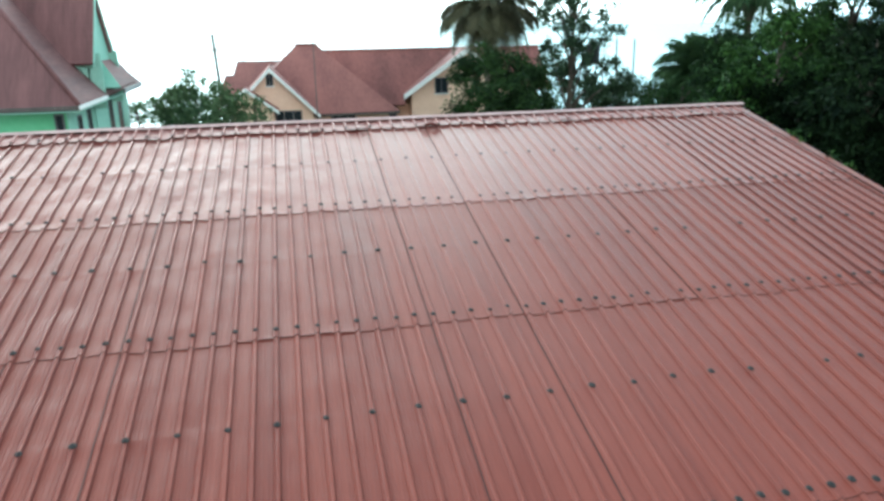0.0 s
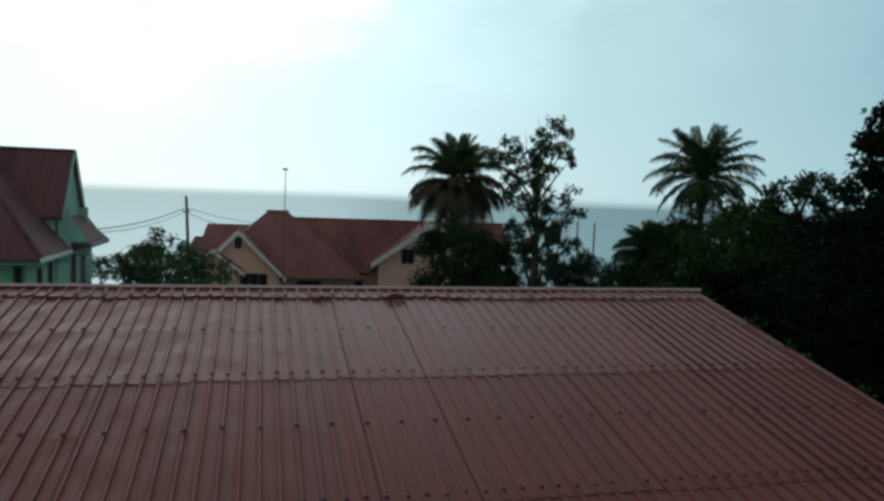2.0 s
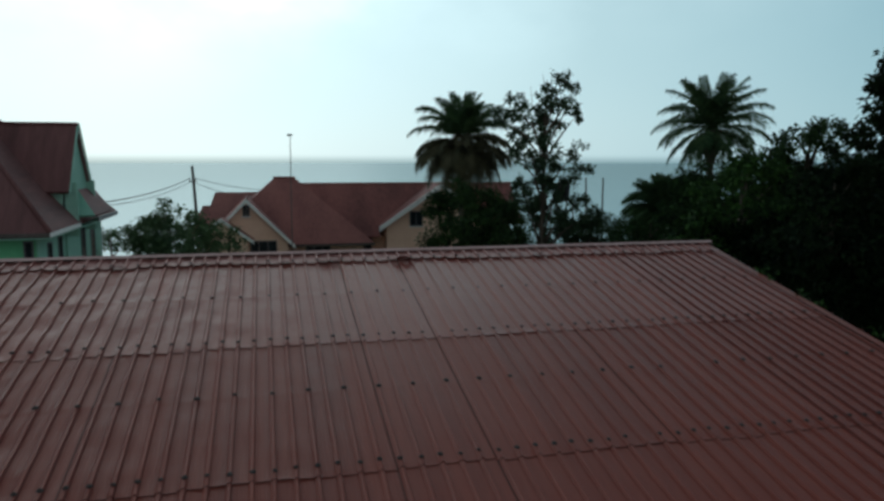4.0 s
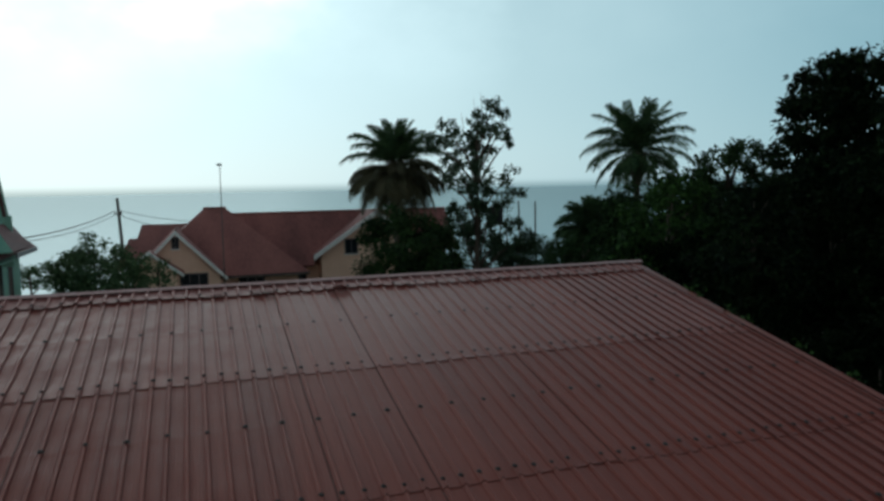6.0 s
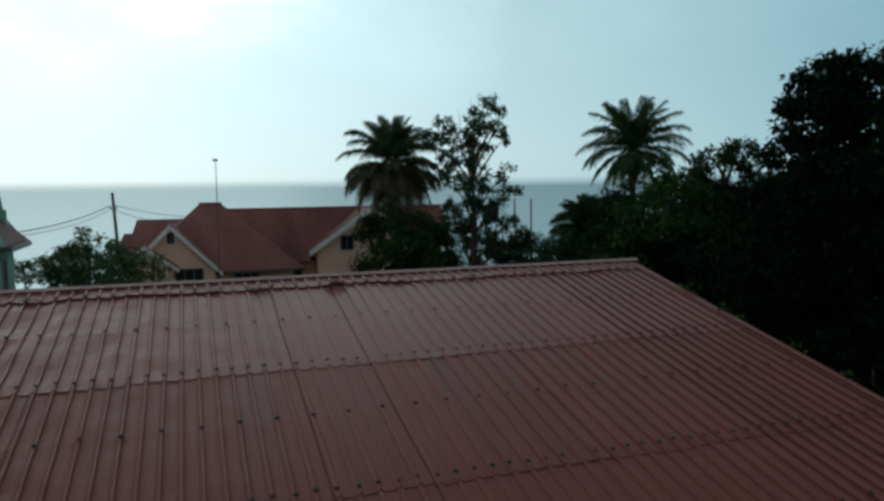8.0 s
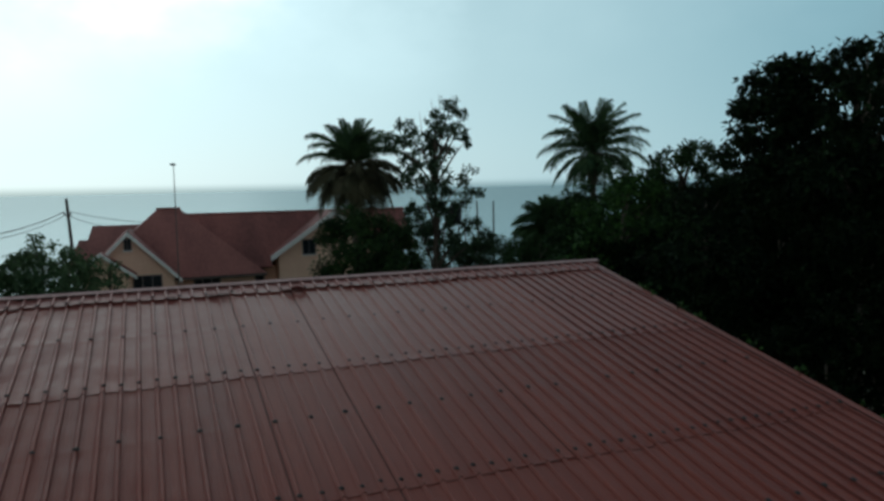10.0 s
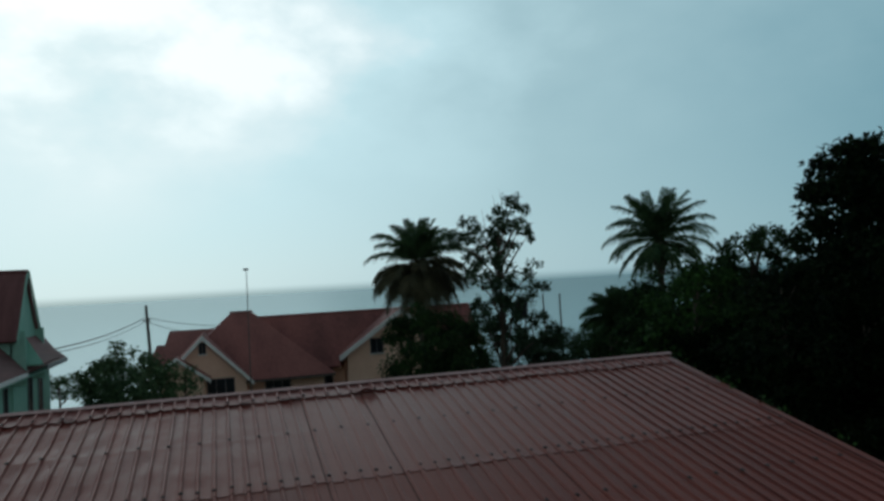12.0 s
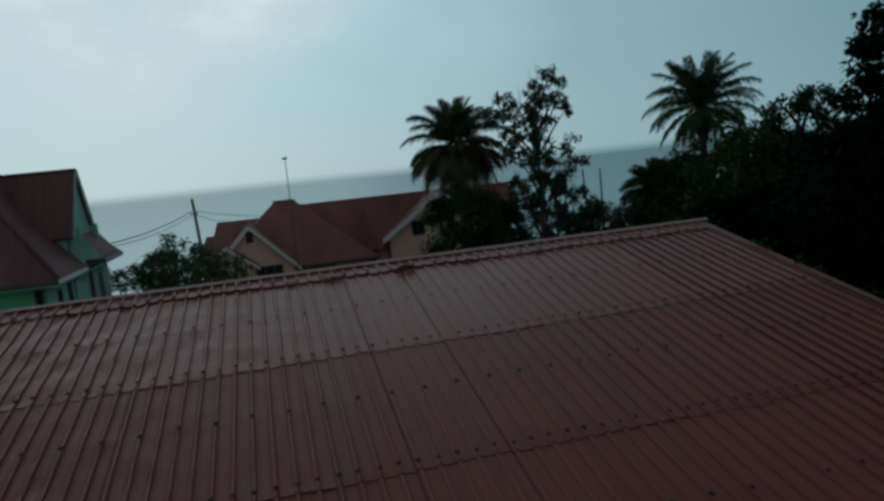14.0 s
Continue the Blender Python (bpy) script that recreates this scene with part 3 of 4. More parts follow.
def build_green_house():
    h = thing("green_house", "green plastered house with a steep brown-red roof and dormer", "house")
    ex, y0, y1, ez = -7.1, 27.1, 38.6, 7.52
    wx, wy0, wy1 = -7.75, 27.8, 37.9
    x_left = -19.0
    pm = 1.12
    yc = (y0 + y1) / 2
    s = (y1 - y0) / 2
    apex = (ex - s, yc, ez + s * pm)
    apex2 = (x_left + s, yc, ez + s * pm)
    part("wall", boxed(x_left + 0.6, wx, wy0, wy1, 0, ez - 0.05), M_GREEN, h)
    part("roof", slab([(ex, y0, ez), apex, apex2, (x_left, y0, ez)], 0.14), M_BROWNROOF, h)
    part("roof", slab([(ex, y1, ez), apex, apex2, (x_left, y1, ez)], 0.14), M_BROWNROOF, h)
    part("roof", slab([(ex, y0, ez), (ex, y1, ez), apex], 0.14), M_BROWNROOF, h)
    part("roof", slab([(x_left, y0, ez), (x_left, y1, ez), apex2], 0.14), M_BROWNROOF, h)
    bm = bmesh.new()
    tube(bm, [(ex, y0, ez + 0.04), (apex[0], apex[1], apex[2] + 0.04)], [0.08, 0.08], 6)
    part("hip_cap", bm, M_BROWNROOF, h)
    # eaves boards
    part("fascia", boxed(x_left, ex, y0 - 0.05, y0 - 0.004, ez - 0.14, ez + 0.0), M_POLE, h, "dark grey eaves board")
    part("fascia", boxed(ex + 0.004, ex + 0.05, y0 - 0.05, yc - 1.6, ez - 0.14, ez + 0.0), M_FASCIA, h, "white side eaves board")
    part("fascia", boxed(ex + 0.004, ex + 0.05, yc + 1.6, y1, ez - 0.2, ez + 0.0), M_GREY, h)
    part("soffit", boxed(x_left, ex - 0.01, y0 + 0.01, wy0 - 0.004, ez - 0.22, ez - 0.18), M_PALEGREEN, h)
    part("soffit", boxed(wx + 0.004, ex - 0.01, wy0, y1 - 0.01, ez - 0.22, ez - 0.18), M_PALEGREEN, h)
    # big dormer gable on the side
    dx, dz = -7.34, 11.42
    hw, lz = 1.85, 8.75
    for sg in (-1, 1):
        yy = yc + sg * hw
        part("roof", slab([(dx, yc, dz), (dx, yy, lz), (-11.2, yy, lz), (-12.5, yc, dz)], 0.12), M_BROWNROOF, h)
        a, b, d = Vector((dx + 0.03, yc, dz + 0.02)), Vector((dx + 0.03, yy, lz + 0.02)), Vector((0, 0, 0.2))
        part("fascia", slab([a, b, b - d, a - d], 0.05), M_PALEGREEN, h)
        part("wall", slab([(ex - 0.05, yc + sg * 1.5, 7.0), (ex - 0.05, yc + sg * 1.5, 9.1), (-10.5, yc + sg * 1.5, 9.1), (-10.5, yc + sg * 1.5, 7.0)], 0.1), M_PALEGREEN, h, "pale green dormer cheek")
    gx = dx - 0.12
    part("wall", slab([(gx, yc - 1.6, 8.6), (gx, yc + 1.6, 8.6), (gx, yc + 1.6, lz + 0.25), (gx, yc, dz - 0.1), (gx, yc - 1.6, lz + 0.25)], 0.12), M_PALEGREEN, h, "pale green gable wall")
    part("wall", slab([(wx + 0.14, yc - 1.5, 5.0), (wx + 0.14, yc + 1.5, 5.0), (wx + 0.14, yc + 1.5, 8.596), (wx + 0.14, yc - 1.5, 8.596)], 0.07), M_PALEGREEN, h, "pale green wall below the gable")
    # little hipped canopy under the gable
    part("roof", slab([(gx + 0.02, 32.7, 8.78), (gx + 0.02, 35.4, 8.78), (-6.62, 35.0, 7.80), (-6.62, 31.7, 7.78)], 0.1), M_BROWNROOF, h, "small canopy roof under the gable")
    part("roof", slab([(gx + 0.02, 32.7, 8.78), (-6.62, 31.7, 7.78), (gx + 0.02, 31.7, 7.78)], 0.08), M_PALEGREEN, h)
    part("ridge_cap", boxed(-12.5, dx + 0.03, yc - 0.09, yc + 0.09, dz - 0.04, dz + 0.06, bevel=0.03), M_BROWNROOF, h)
    # side wall in a paler green, with openings
    part("wall", boxed(wx + 0.002, wx + 0.06, wy0 + 0.02, wy1, 0, ez - 0.22), M_PALEGREEN, h, "pale green side wall")
    window_x(h, 28.9, 29.4, 5.6, 7.0, wx + 0.07)
    window_x(h, 30.3, 30.8, 5.9, 7.1, wx + 0.07)
    window_x(h, 33.5, 34.1, 5.4, 7.2, wx + 0.16)
    window_x(h, 35.6, 36.3, 5.4, 7.1, wx + 0.07)
    window(h, -8.14, -7.82, 5.2, 7.2, wy0 - 0.02, 1)
    window(h, -14.2, -12.9, 5.2, 6.9, wy0 - 0.02, 2)


build_tan_house()
build_green_house()


# ---- mast, utility pole, posts ----
def az_point(az, d, z):
    return Vector((d * math.sin(radians(az)), d * math.cos(radians(az)), z))


def build_mast():
    p = az_point(1.9, 41.5, 0)
    t = thing("lamp_mast", "slim grey steel mast with a small head", "mast", at=p)
    part("shaft", tube(bmesh.new(), [(0, 0, 0), (0, 0, 5), (0.02, 0, 11.3)], [0.05, 0.035, 0.02], 8), M_POLE, t)
    part("head", boxed(-0.15, 0.13, -0.08, 0.08, 11.28, 11.40, bevel=0.03), M_GREY, t, "small flat lamp head")


def build_pole():
    p = az_point(-5.15, 58, 0)
    t = thing("utility_pole", "leaning dark timber utility pole carrying cables", "utility pole", at=p)
    part("shaft", tube(bmesh.new(), [(0.55, 0, -1), (0.2, 0, 4.5), (-0.05, 0, 9.55)], [0.16, 0.13, 0.1], 8), M_POLE, t)
    part("crossarm", boxed(-0.30, 0.22, -0.05, 0.05, 8.35, 8.44, bevel=0.02), M_POLE, t)
    for x in (-0.25, 0.17):
        part("insulator", tube(bmesh.new(), [(x, 0, 8.45), (x, 0, 8.58), (x, 0, 8.64)], [0.035, 0.05, 0.02], 6), M_GREY, t)
    top = p + Vector((0, 0, 8.62))

    def cable(a, b, sag, r):
        pts = []
        for i in range(17):
            f = i / 16
            q = a.lerp(b, f)
            q.z -= sag * 4 * f * (1 - f)
            pts.append(q)
        ob = new("cable", mesh_of(tube(bmesh.new(), pts, [r] * 17, 5), "cable", M_WIRE))
        tagged(ob, "dark sagging overhead cable", "cable", "overhead cables")

    cable(top + Vector((-0.25, 0, 0)), Vector((-7.2, 34.5, 8.1)), 0.25, 0.030)
    cable(top + Vector((-0.12, 0, -0.2)), Vector((-7.2, 34.7, 7.95)), 0.32, 0.020)
    cable(top + Vector((0.17, 0, 0)), Vector((0.3, 54.2, 7.8)), 0.15, 0.022)
    cable(top + Vector((0.1, 0, -0.3)), Vector((-2.4, 54.2, 7.6)), 0.1, 0.022)


def build_posts():
    for az, d, z, lean in ((24.75, 56, 8.75, -0.25), (25.8, 56, 8.7, 0.0)):
        p = az_point(az, d, -1)
        t = thing("thin_post", "thin dark upright timber post near the shore", "post", "shore posts", at=p)
        part("shaft", tube(bmesh.new(), [(0, 0, 0), (lean * 0.4, 0, 5), (lean, 0, z + 1)], [0.09, 0.08, 0.06], 7), M_POLE, t)
    t = thing("grey_post", "grey weathered post standing among the trees", "post", at=az_point(37.33, 36, 0))
    part("shaft", tube(bmesh.new(), [(0, 0, 0), (0, 0, 4), (0.02, 0, 10.5)], [0.07, 0.06, 0.05], 7), M_POLE, t)


build_mast()
build_pole()
build_posts()


def build_tank():
    """A dark water tank on a thin four-legged stand, half hidden by the open tree."""
    p = az_point(22.75, 45, 0)
    t = thing("water_tank", "dark plastic water tank on a thin timber stand", "water tank", at=p)
    prof = ((0.0, 7.62), (0.44, 7.62), (0.47, 7.68), (0.455, 7.95), (0.475, 8.0), (0.455, 8.05), (0.455, 8.4), (0.47, 8.45), (0.44, 8.62), (0.18, 8.76), (0.18, 8.82), (0.0, 8.82))
    bm = bmesh.new()
    rings = [[bm.verts.new((r * math.cos(k * math.pi / 9), r * math.sin(k * math.pi / 9), z)) for k in range(18)] for r, z in prof[1:-1]]
    for a, b in zip(rings, rings[1:]):
        for k in range(18):
            bm.faces.new((a[k], a[(k + 1) % 18], b[(k + 1) % 18], b[k]))
    bm.faces.new(rings[0][::-1])
    bm.faces.new(rings[-1])
    part("tank", bm, M_TANK, t)
    part("platform", boxed(-0.6, 0.6, -0.6, 0.6, 7.54, 7.62, bevel=0.01), M_POLE, t)
    for x in (-0.5, 0.5):
        for y in (-0.5, 0.5):
            part("leg", tube(bmesh.new(), [(x * 1.2, y * 1.2, 0), (x, y, 7.54)], [0.06, 0.05], 6), M_POLE, t)


build_tank()


# ---- trees ----
def leaf_mesh(name, centres, radii, count, size, m, seed):
    """Many small folded leaves, gathered in tufts about the given centres."""
    rng = np.random.default_rng(seed)
    C = np.repeat(np.asarray(centres, float), count, axis=0)
    R = np.repeat(np.asarray(radii, float), count)
    n = len(C)
    d = rng.normal(size=(n, 3))
    d /= np.linalg.norm(d, axis=1)[:, None]
    r = R * rng.uniform(0.15, 1.0, n) ** 0.6
    P = C + d * r[:, None] * np.array([1, 1, 0.75])
    ax = d * 0.35 + rng.normal(size=(n, 3)) * 0.7
    ax[:, 2] -= 0.35
    ax /= np.linalg.norm(ax, axis=1)[:, None]
    up = rng.normal(size=(n, 3)) * 0.35 + d * 0.9 + np.array([0, 0, 0.55])
    sd = np.cross(ax, up)
    sd /= np.linalg.norm(sd, axis=1)[:, None] + 1e-9
    nn = np.cross(sd, ax)
    L = size * rng.uniform(0.6, 1.25, n)[:, None]
    W = L * rng.uniform(0.2, 0.3, n)[:, None]
    v0, v1 = P, P + ax * L - nn * L * 0.12
    mid = P + ax * L * 0.45
    v2, v3 = mid + sd * W + nn * W * 0.35, mid - sd * W + nn * W * 0.35
    V = np.stack([v0, v2, v1, v3], 1).reshape(-1, 3)
    F = np.stack([np.stack([np.arange(n) * 4, np.arange(n) * 4 + 1, np.arange(n) * 4 + 2], 1),
                  np.stack([np.arange(n) * 4, np.arange(n) * 4 + 2, np.arange(n) * 4 + 3], 1)], 1).reshape(-1, 3)
    return pydata(name, V.tolist(), F.tolist(), m)


def tree(name, base, lobes, trunk_r, leaf=0.2, tufts=40, per=34, m=None, seed=1, label="", category="tree", group="", tuft_r=0.42, lean=(0, 0)):
    """Trunk, limbs to every lobe of the crown, and tufts of leaves with gaps between them. lobes: (x, y, z, rx, rz) about the base."""
    rng = random.Random(seed)
    t = thing(name, label, category, group, at=base)
    top = max(q[2] for q in lobes)
    low = min(q[2] for q in lobes)
    fork = Vector((lean[0] * 0.5, lean[1] * 0.5, max(0.6, low * 0.75)))
    crown_top = Vector((lean[0], lean[1], top))
    bm = bmesh.new()
    tube(bm, [(0, 0, -0.3), (rng.uniform(-0.1, 0.1), rng.uniform(-0.1, 0.1), fork.z * 0.5), fork, fork.lerp(crown_top, 0.6), crown_top],
         [trunk_r * 1.25, trunk_r, trunk_r * 0.85, trunk_r * 0.45, 0.02], 9)
    part("trunk", bm, M_BARK, t)
    centres, radii = [], []
    for x, y, z, rx, rz in lobes:
        j = rng.uniform(-1, 1) * min(1.3, rx * 1.1)
        d = Vector((base[0], base[1], 0)).normalized()
        x += d.x * j
        y += d.y * j
        f = min(0.9, max(0.05, (z - fork.z) / max(0.1, crown_top.z - fork.z) - 0.25))
        start = fork.lerp(crown_top, f)
        end = Vector((x, y, z))
        mid = start.lerp(end, 0.5) + Vector((rng.uniform(-0.2, 0.2), rng.uniform(-0.2, 0.2), 0.25))
        part("limb", tube(bmesh.new(), [start, mid, end], [trunk_r * 0.4, trunk_r * 0.25, trunk_r * 0.06], 6), M_BARK, t)
        k = max(4, int(tufts * rx * rx))
        for _ in range(k):
            d = Vector((rng.gauss(0, 1), rng.gauss(0, 1), rng.gauss(0, 1))).normalized()
            q = rng.uniform(0.35, 1.0) ** 0.6
            centres.append((x + d.x * rx * q, y + d.y * rx * q, z + d.z * rz * q))
            radii.append(tuft_r * rng.uniform(0.6, 1.3))
    part("crown", leaf_mesh("crown", centres, radii, per, leaf, m or M_LEAF, seed), m or M_LEAF, t)
    return t


def frond_mesh(length, rise, droop, pairs, leaflet, m, seed):
    """A feather frond along +x: an arching midrib with drooping leaflets on both sides."""
    rng = random.Random(seed)
    pts, a = [Vector((0.1, 0, 0))], rise
    n = 12
    for i in range(n):
        pts.append(pts[-1] + Vector((math.cos(a), 0, math.sin(a))) * length / n)
        a -= droop / n * (0.4 + 1.2 * i / n)
    bm = tube(bmesh.new(), pts, [0.035 * (1 - i / (n + 1)) + 0.005 for i in range(n + 1)], 5)
    for i in range(pairs):
        f = 0.12 + 0.88 * i / (pairs - 1)
        k = min(n - 1, int(f * n))
        p = pts[k].lerp(pts[k + 1], f * n - k)
        d = (pts[k + 1] - pts[k]).normalized()
        ln = leaflet * (0.45 + 0.75 * math.sin(math.pi * min(1, 0.15 + 0.8 * f))) * rng.uniform(0.8, 1.15)
        for s in (-1, 1):
            w = (d * 0.75 + Vector((0, s * 0.85, 0)) + Vector((0, 0, rng.uniform(-0.25, 0.35)))).normalized()
            q1 = p + w * ln * 0.5
            q2 = p + w * ln + Vector((0, 0, -ln * rng.uniform(0.25, 0.6)))
            e = d * ln * 0.036 + Vector((0, 0, 0.01))
            v = [bm.verts.new(c) for c in (p - e * 0.6, p + e * 0.6, q1 + e, q2, q1 - e)]
            bm.faces.new(v)
    return mesh_of(bm, "frond", m)


def palm(base, height, length, seed, rings, dry=(), label="", trunk_r=0.22, leaflet=0.17, boss=1.9, category="palm tree"):
    """rings: (angle of the frond's chord over the level, how many, relative length). dry: the same for dead fronds that hang under the crown."""
    rng = random.Random(seed)
    t = thing("palm_tree", label, category, "palms", at=base)
    bm = bmesh.new()
    n = 14
    tube(bm, [(0.05 * math.sin(i), 0, (height + 0.1) * i / n - 0.2) for i in range(n + 1)], [trunk_r * (1.15 if i % 2 else 1.0) * (boss if i >= n - 1 else 1) for i in range(n + 1)], 10)
    part("trunk", bm, M_BARK, t)
    for k, (chord, count, rel, dead) in enumerate([(*r, False) for r in rings] + [(*r, True) for r in dry]):
        level = max(0.15, math.cos(radians(chord)))
        me = frond_mesh(length * rel, radians(chord + 34 * level), radians(88 * level), 72, length * rel * (0.25 if dead else leaflet), M_DRYPALM if dead else M_PALM, seed + 7 * k)
        off = rng.uniform(0, 360)
        for i in range(count):
            ob = part("frond", me, None, t, "dry brown hanging frond" if dead else "")
            ob.matrix_basis = Matrix.Translation((0, 0, height - (0.2 if dead else 0.0))) @ pose(0, 0, 0, 0, 0, off + 360 * i / count + rng.uniform(-9, 9)) @ pose(0, 0, 0, rng.uniform(-14, 14), rng.uniform(-7, 7), 0)
    return t


def on(az, d):
    p = az_point(az, d, 0)
    return (p.x, p.y, 0)


palm(on(15.1, 41), 11.15, 3.15, 21, ((80, 3, 0.78), (63, 5, 0.83), (44, 6, 0.90), (24, 6, 0.98), (4, 6, 1.0)), dry=((-12, 9, 0.88), (-32, 12, 0.96), (-50, 12, 0.98), (-68, 10, 0.95)), label="tall palm with green fronds over a skirt of dry ones", boss=2.3, leaflet=0.2)
palm(on(33.45, 42), 11.7, 3.2, 22, ((82, 4, 0.88), (62, 5, 0.94), (40, 6, 0.98), (18, 7, 1.0), (-4, 7, 1.0), (-24, 7, 0.97), (-44, 7, 0.92), (-62, 6, 0.88)), label="tall dark palm with long fronds arching all round", leaflet=0.19)
palm(on(30.7, 37), 7.5, 2.25, 23, ((64, 8, 0.85), (40, 12, 0.95), (16, 13, 1.0), (-10, 13, 1.0), (-32, 12, 1.0), (-55, 10, 1.0)), label="young palm with drooping fronds by the shore", trunk_r=0.2, leaflet=0.3)

# thin open tree between the palms
open_tree = tree("open_tree", on(20.8, 38),
     [(-1.2, 0, 12.6, 0.75, 0.7), (-1.9, 0.2, 12.1, 0.45, 0.35), (-0.3, 0, 12.0, 0.5, 0.7), (0.5, 0, 13.2, 0.7, 0.6), (1.3, 0, 14.0, 0.5, 0.5), (2.0, 0, 13.6, 0.35, 0.3),
      (1.6, 0, 12.8, 0.55, 0.4), (2.2, 0.2, 12.3, 0.4, 0.6), (-0.9, 0.3, 11.3, 0.6, 0.5), (0.3, -0.2, 11.2, 0.55, 0.6), (-1.2, 0, 10.2, 0.5, 0.5), (-0.2, 0, 9.9, 0.6, 0.6),
      (1.1, 0, 11.7, 0.3, 0.3), (2.1, 0, 10.4, 0.5, 0.6), (1.7, 0, 9.3, 0.55, 0.6), (2.6, 0, 9.5, 0.4, 0.4), (0.5, 0, 8.7, 0.6, 0.6), (-0.8, 0.2, 8.6, 0.6, 0.6),
      (2.4, 0, 8.0, 0.5, 0.4), (0.0, 0, 7.4, 0.7, 0.7), (1.4, 0, 7.2, 0.6, 0.5), (2.9, 0, 7.1, 0.8, 0.7), (2.2, 0, 6.3, 0.9, 0.7), (0.2, 0, 12.7, 0.5, 0.5), (0.7, 0, 12.2, 0.5, 0.5), (0.4, 0, 11.7, 0.5, 0.5), (0.7, 0, 10.5, 0.5, 0.6), (0.4, 0, 9.4, 0.55, 0.6), (1.0, 0, 8.2, 0.55, 0.6), (1.0, 0, 9.9, 0.45, 0.5), (-0.5, 0, 7.9, 0.6, 0.6), (-0.6, 0, 10.7, 0.5, 0.5)],
     0.17, leaf=0.21, tufts=38, per=28, m=M_LEAF_GREY, seed=31, label="tall thin tree with an open, patchy dark crown", tuft_r=0.25, lean=(0.5, 0))
for tx, tz, l in ((0.35, 13.4, 1.0), (0.75, 13.6, 1.1), (-0.3, 12.8, 0.9), (1.5, 14.1, 0.5)):
    part("twig", tube(bmesh.new(), [(tx, 0, tz - 0.3), (tx - 0.05, 0, tz + l * 0.5), (tx - 0.12, 0.02, tz + l)], [0.02, 0.013, 0.005], 5), M_BARK, open_tree)
# low scrub about its foot
tree("shore_shrub", on(24.3, 40), [(0.7, 0, 6.9, 0.9, 0.7), (-0.6, 0.3, 6.2, 0.9, 0.7), (1.2, 0, 6.0, 0.9, 0.8), (-1.6, 0, 6.0, 0.8, 0.6), (0, 0, 5.0, 1.6, 0.9), (1.8, 0, 5.2, 1.2, 0.8)], 0.14, leaf=0.16, tufts=26, per=30, m=M_LEAF_GREY, seed=33, label="grey-green shrub above the shore", category="shrub", tuft_r=0.3)
tree("shore_shrub", on(21.5, 44), [(-1.5, 0, 6.6, 1.2, 0.8), (0.3, 0, 6.2, 1.2, 0.8), (-2.4, 0, 7.2, 0.9, 0.7), (-0.8, 0, 5.2, 1.4, 1.0), (-2.2, 0, 5.4, 1.2, 1.0), (-1.9, 0, 8.0, 0.7, 0.6)], 0.14, leaf=0.16, tufts=26, per=30, m=M_LEAF_GREY, seed=34, label="brownish-green shrub above the shore", category="shrub", tuft_r=0.3)
tree("shore_shrub", on(27.0, 46), [(0, 0, 5.9, 1.4, 0.6), (-2.2, 0, 5.8, 1.2, 0.6), (1.8, 0, 5.6, 1.2, 0.7), (-1.6, 0, 4.7, 1.6, 0.8), (0.8, 0, 4.7, 1.7, 0.8)], 0.14, leaf=0.16, tufts=26, per=30, m=M_LEAF_GREY, seed=35, label="low scrub above the lake shore", category="shrub", tuft_r=0.3)
tree("shore_shrub", on(29.4, 35), [(-1.2, 0, 6.6, 0.9, 0.7), (0.2, 0, 6.7, 1.0, 0.8), (1.4, 0, 7.2, 1.0, 0.8), (0.4, 0, 5.6, 1.5, 0.9)], 0.14, leaf=0.17, tufts=26, per=32, m=M_LEAF, seed=36, label="dark shrub round the young palm", category="shrub", tuft_r=0.32)
tree("broadleaf_tree", on(33.2, 33), [(-1.0, 0, 8.9, 0.7, 0.6), (0.3, 0, 9.2, 0.8, 0.7), (1.3, 0, 9.6, 0.9, 0.7), (-0.3, 0, 9.1, 0.8, 0.7), (-1.2, 0, 8.0, 0.9, 0.8), (0.4, 0, 8.2, 1.3, 0.9), (0.2, 0, 6.8, 1.7, 1.1)], 0.2, leaf=0.2, tufts=14, per=95, m=M_LEAF, seed=37, label="dark leafy tree before the tall palm", group="wood", tuft_r=0.48)
# dense bushy tree before the villa
tree("bushy_tree", on(15.7, 33.5),
     [(-0.3, 0, 8.5, 0.75, 0.65), (-1.2, 0, 7.6, 0.9, 0.8), (0.7, 0, 8.0, 0.9, 0.8), (1.6, 0.3, 7.2, 0.95, 0.9), (0.2, -0.5, 7.0, 1.2, 1.0), (-1.5, 0, 6.2, 0.6, 0.6), (-0.4, -0.4, 5.8, 1.1, 1.0), (1.2, -0.2, 5.8, 1.2, 1.0), (-2.1, 0, 5.6, 0.5, 0.5), (2.2, 0.2, 6.2, 0.7, 0.8)],
     0.2, leaf=0.2, tufts=17, per=120, m=M_LEAF, seed=41, label="dense dark green bushy tree in front of the villa", tuft_r=0.5)
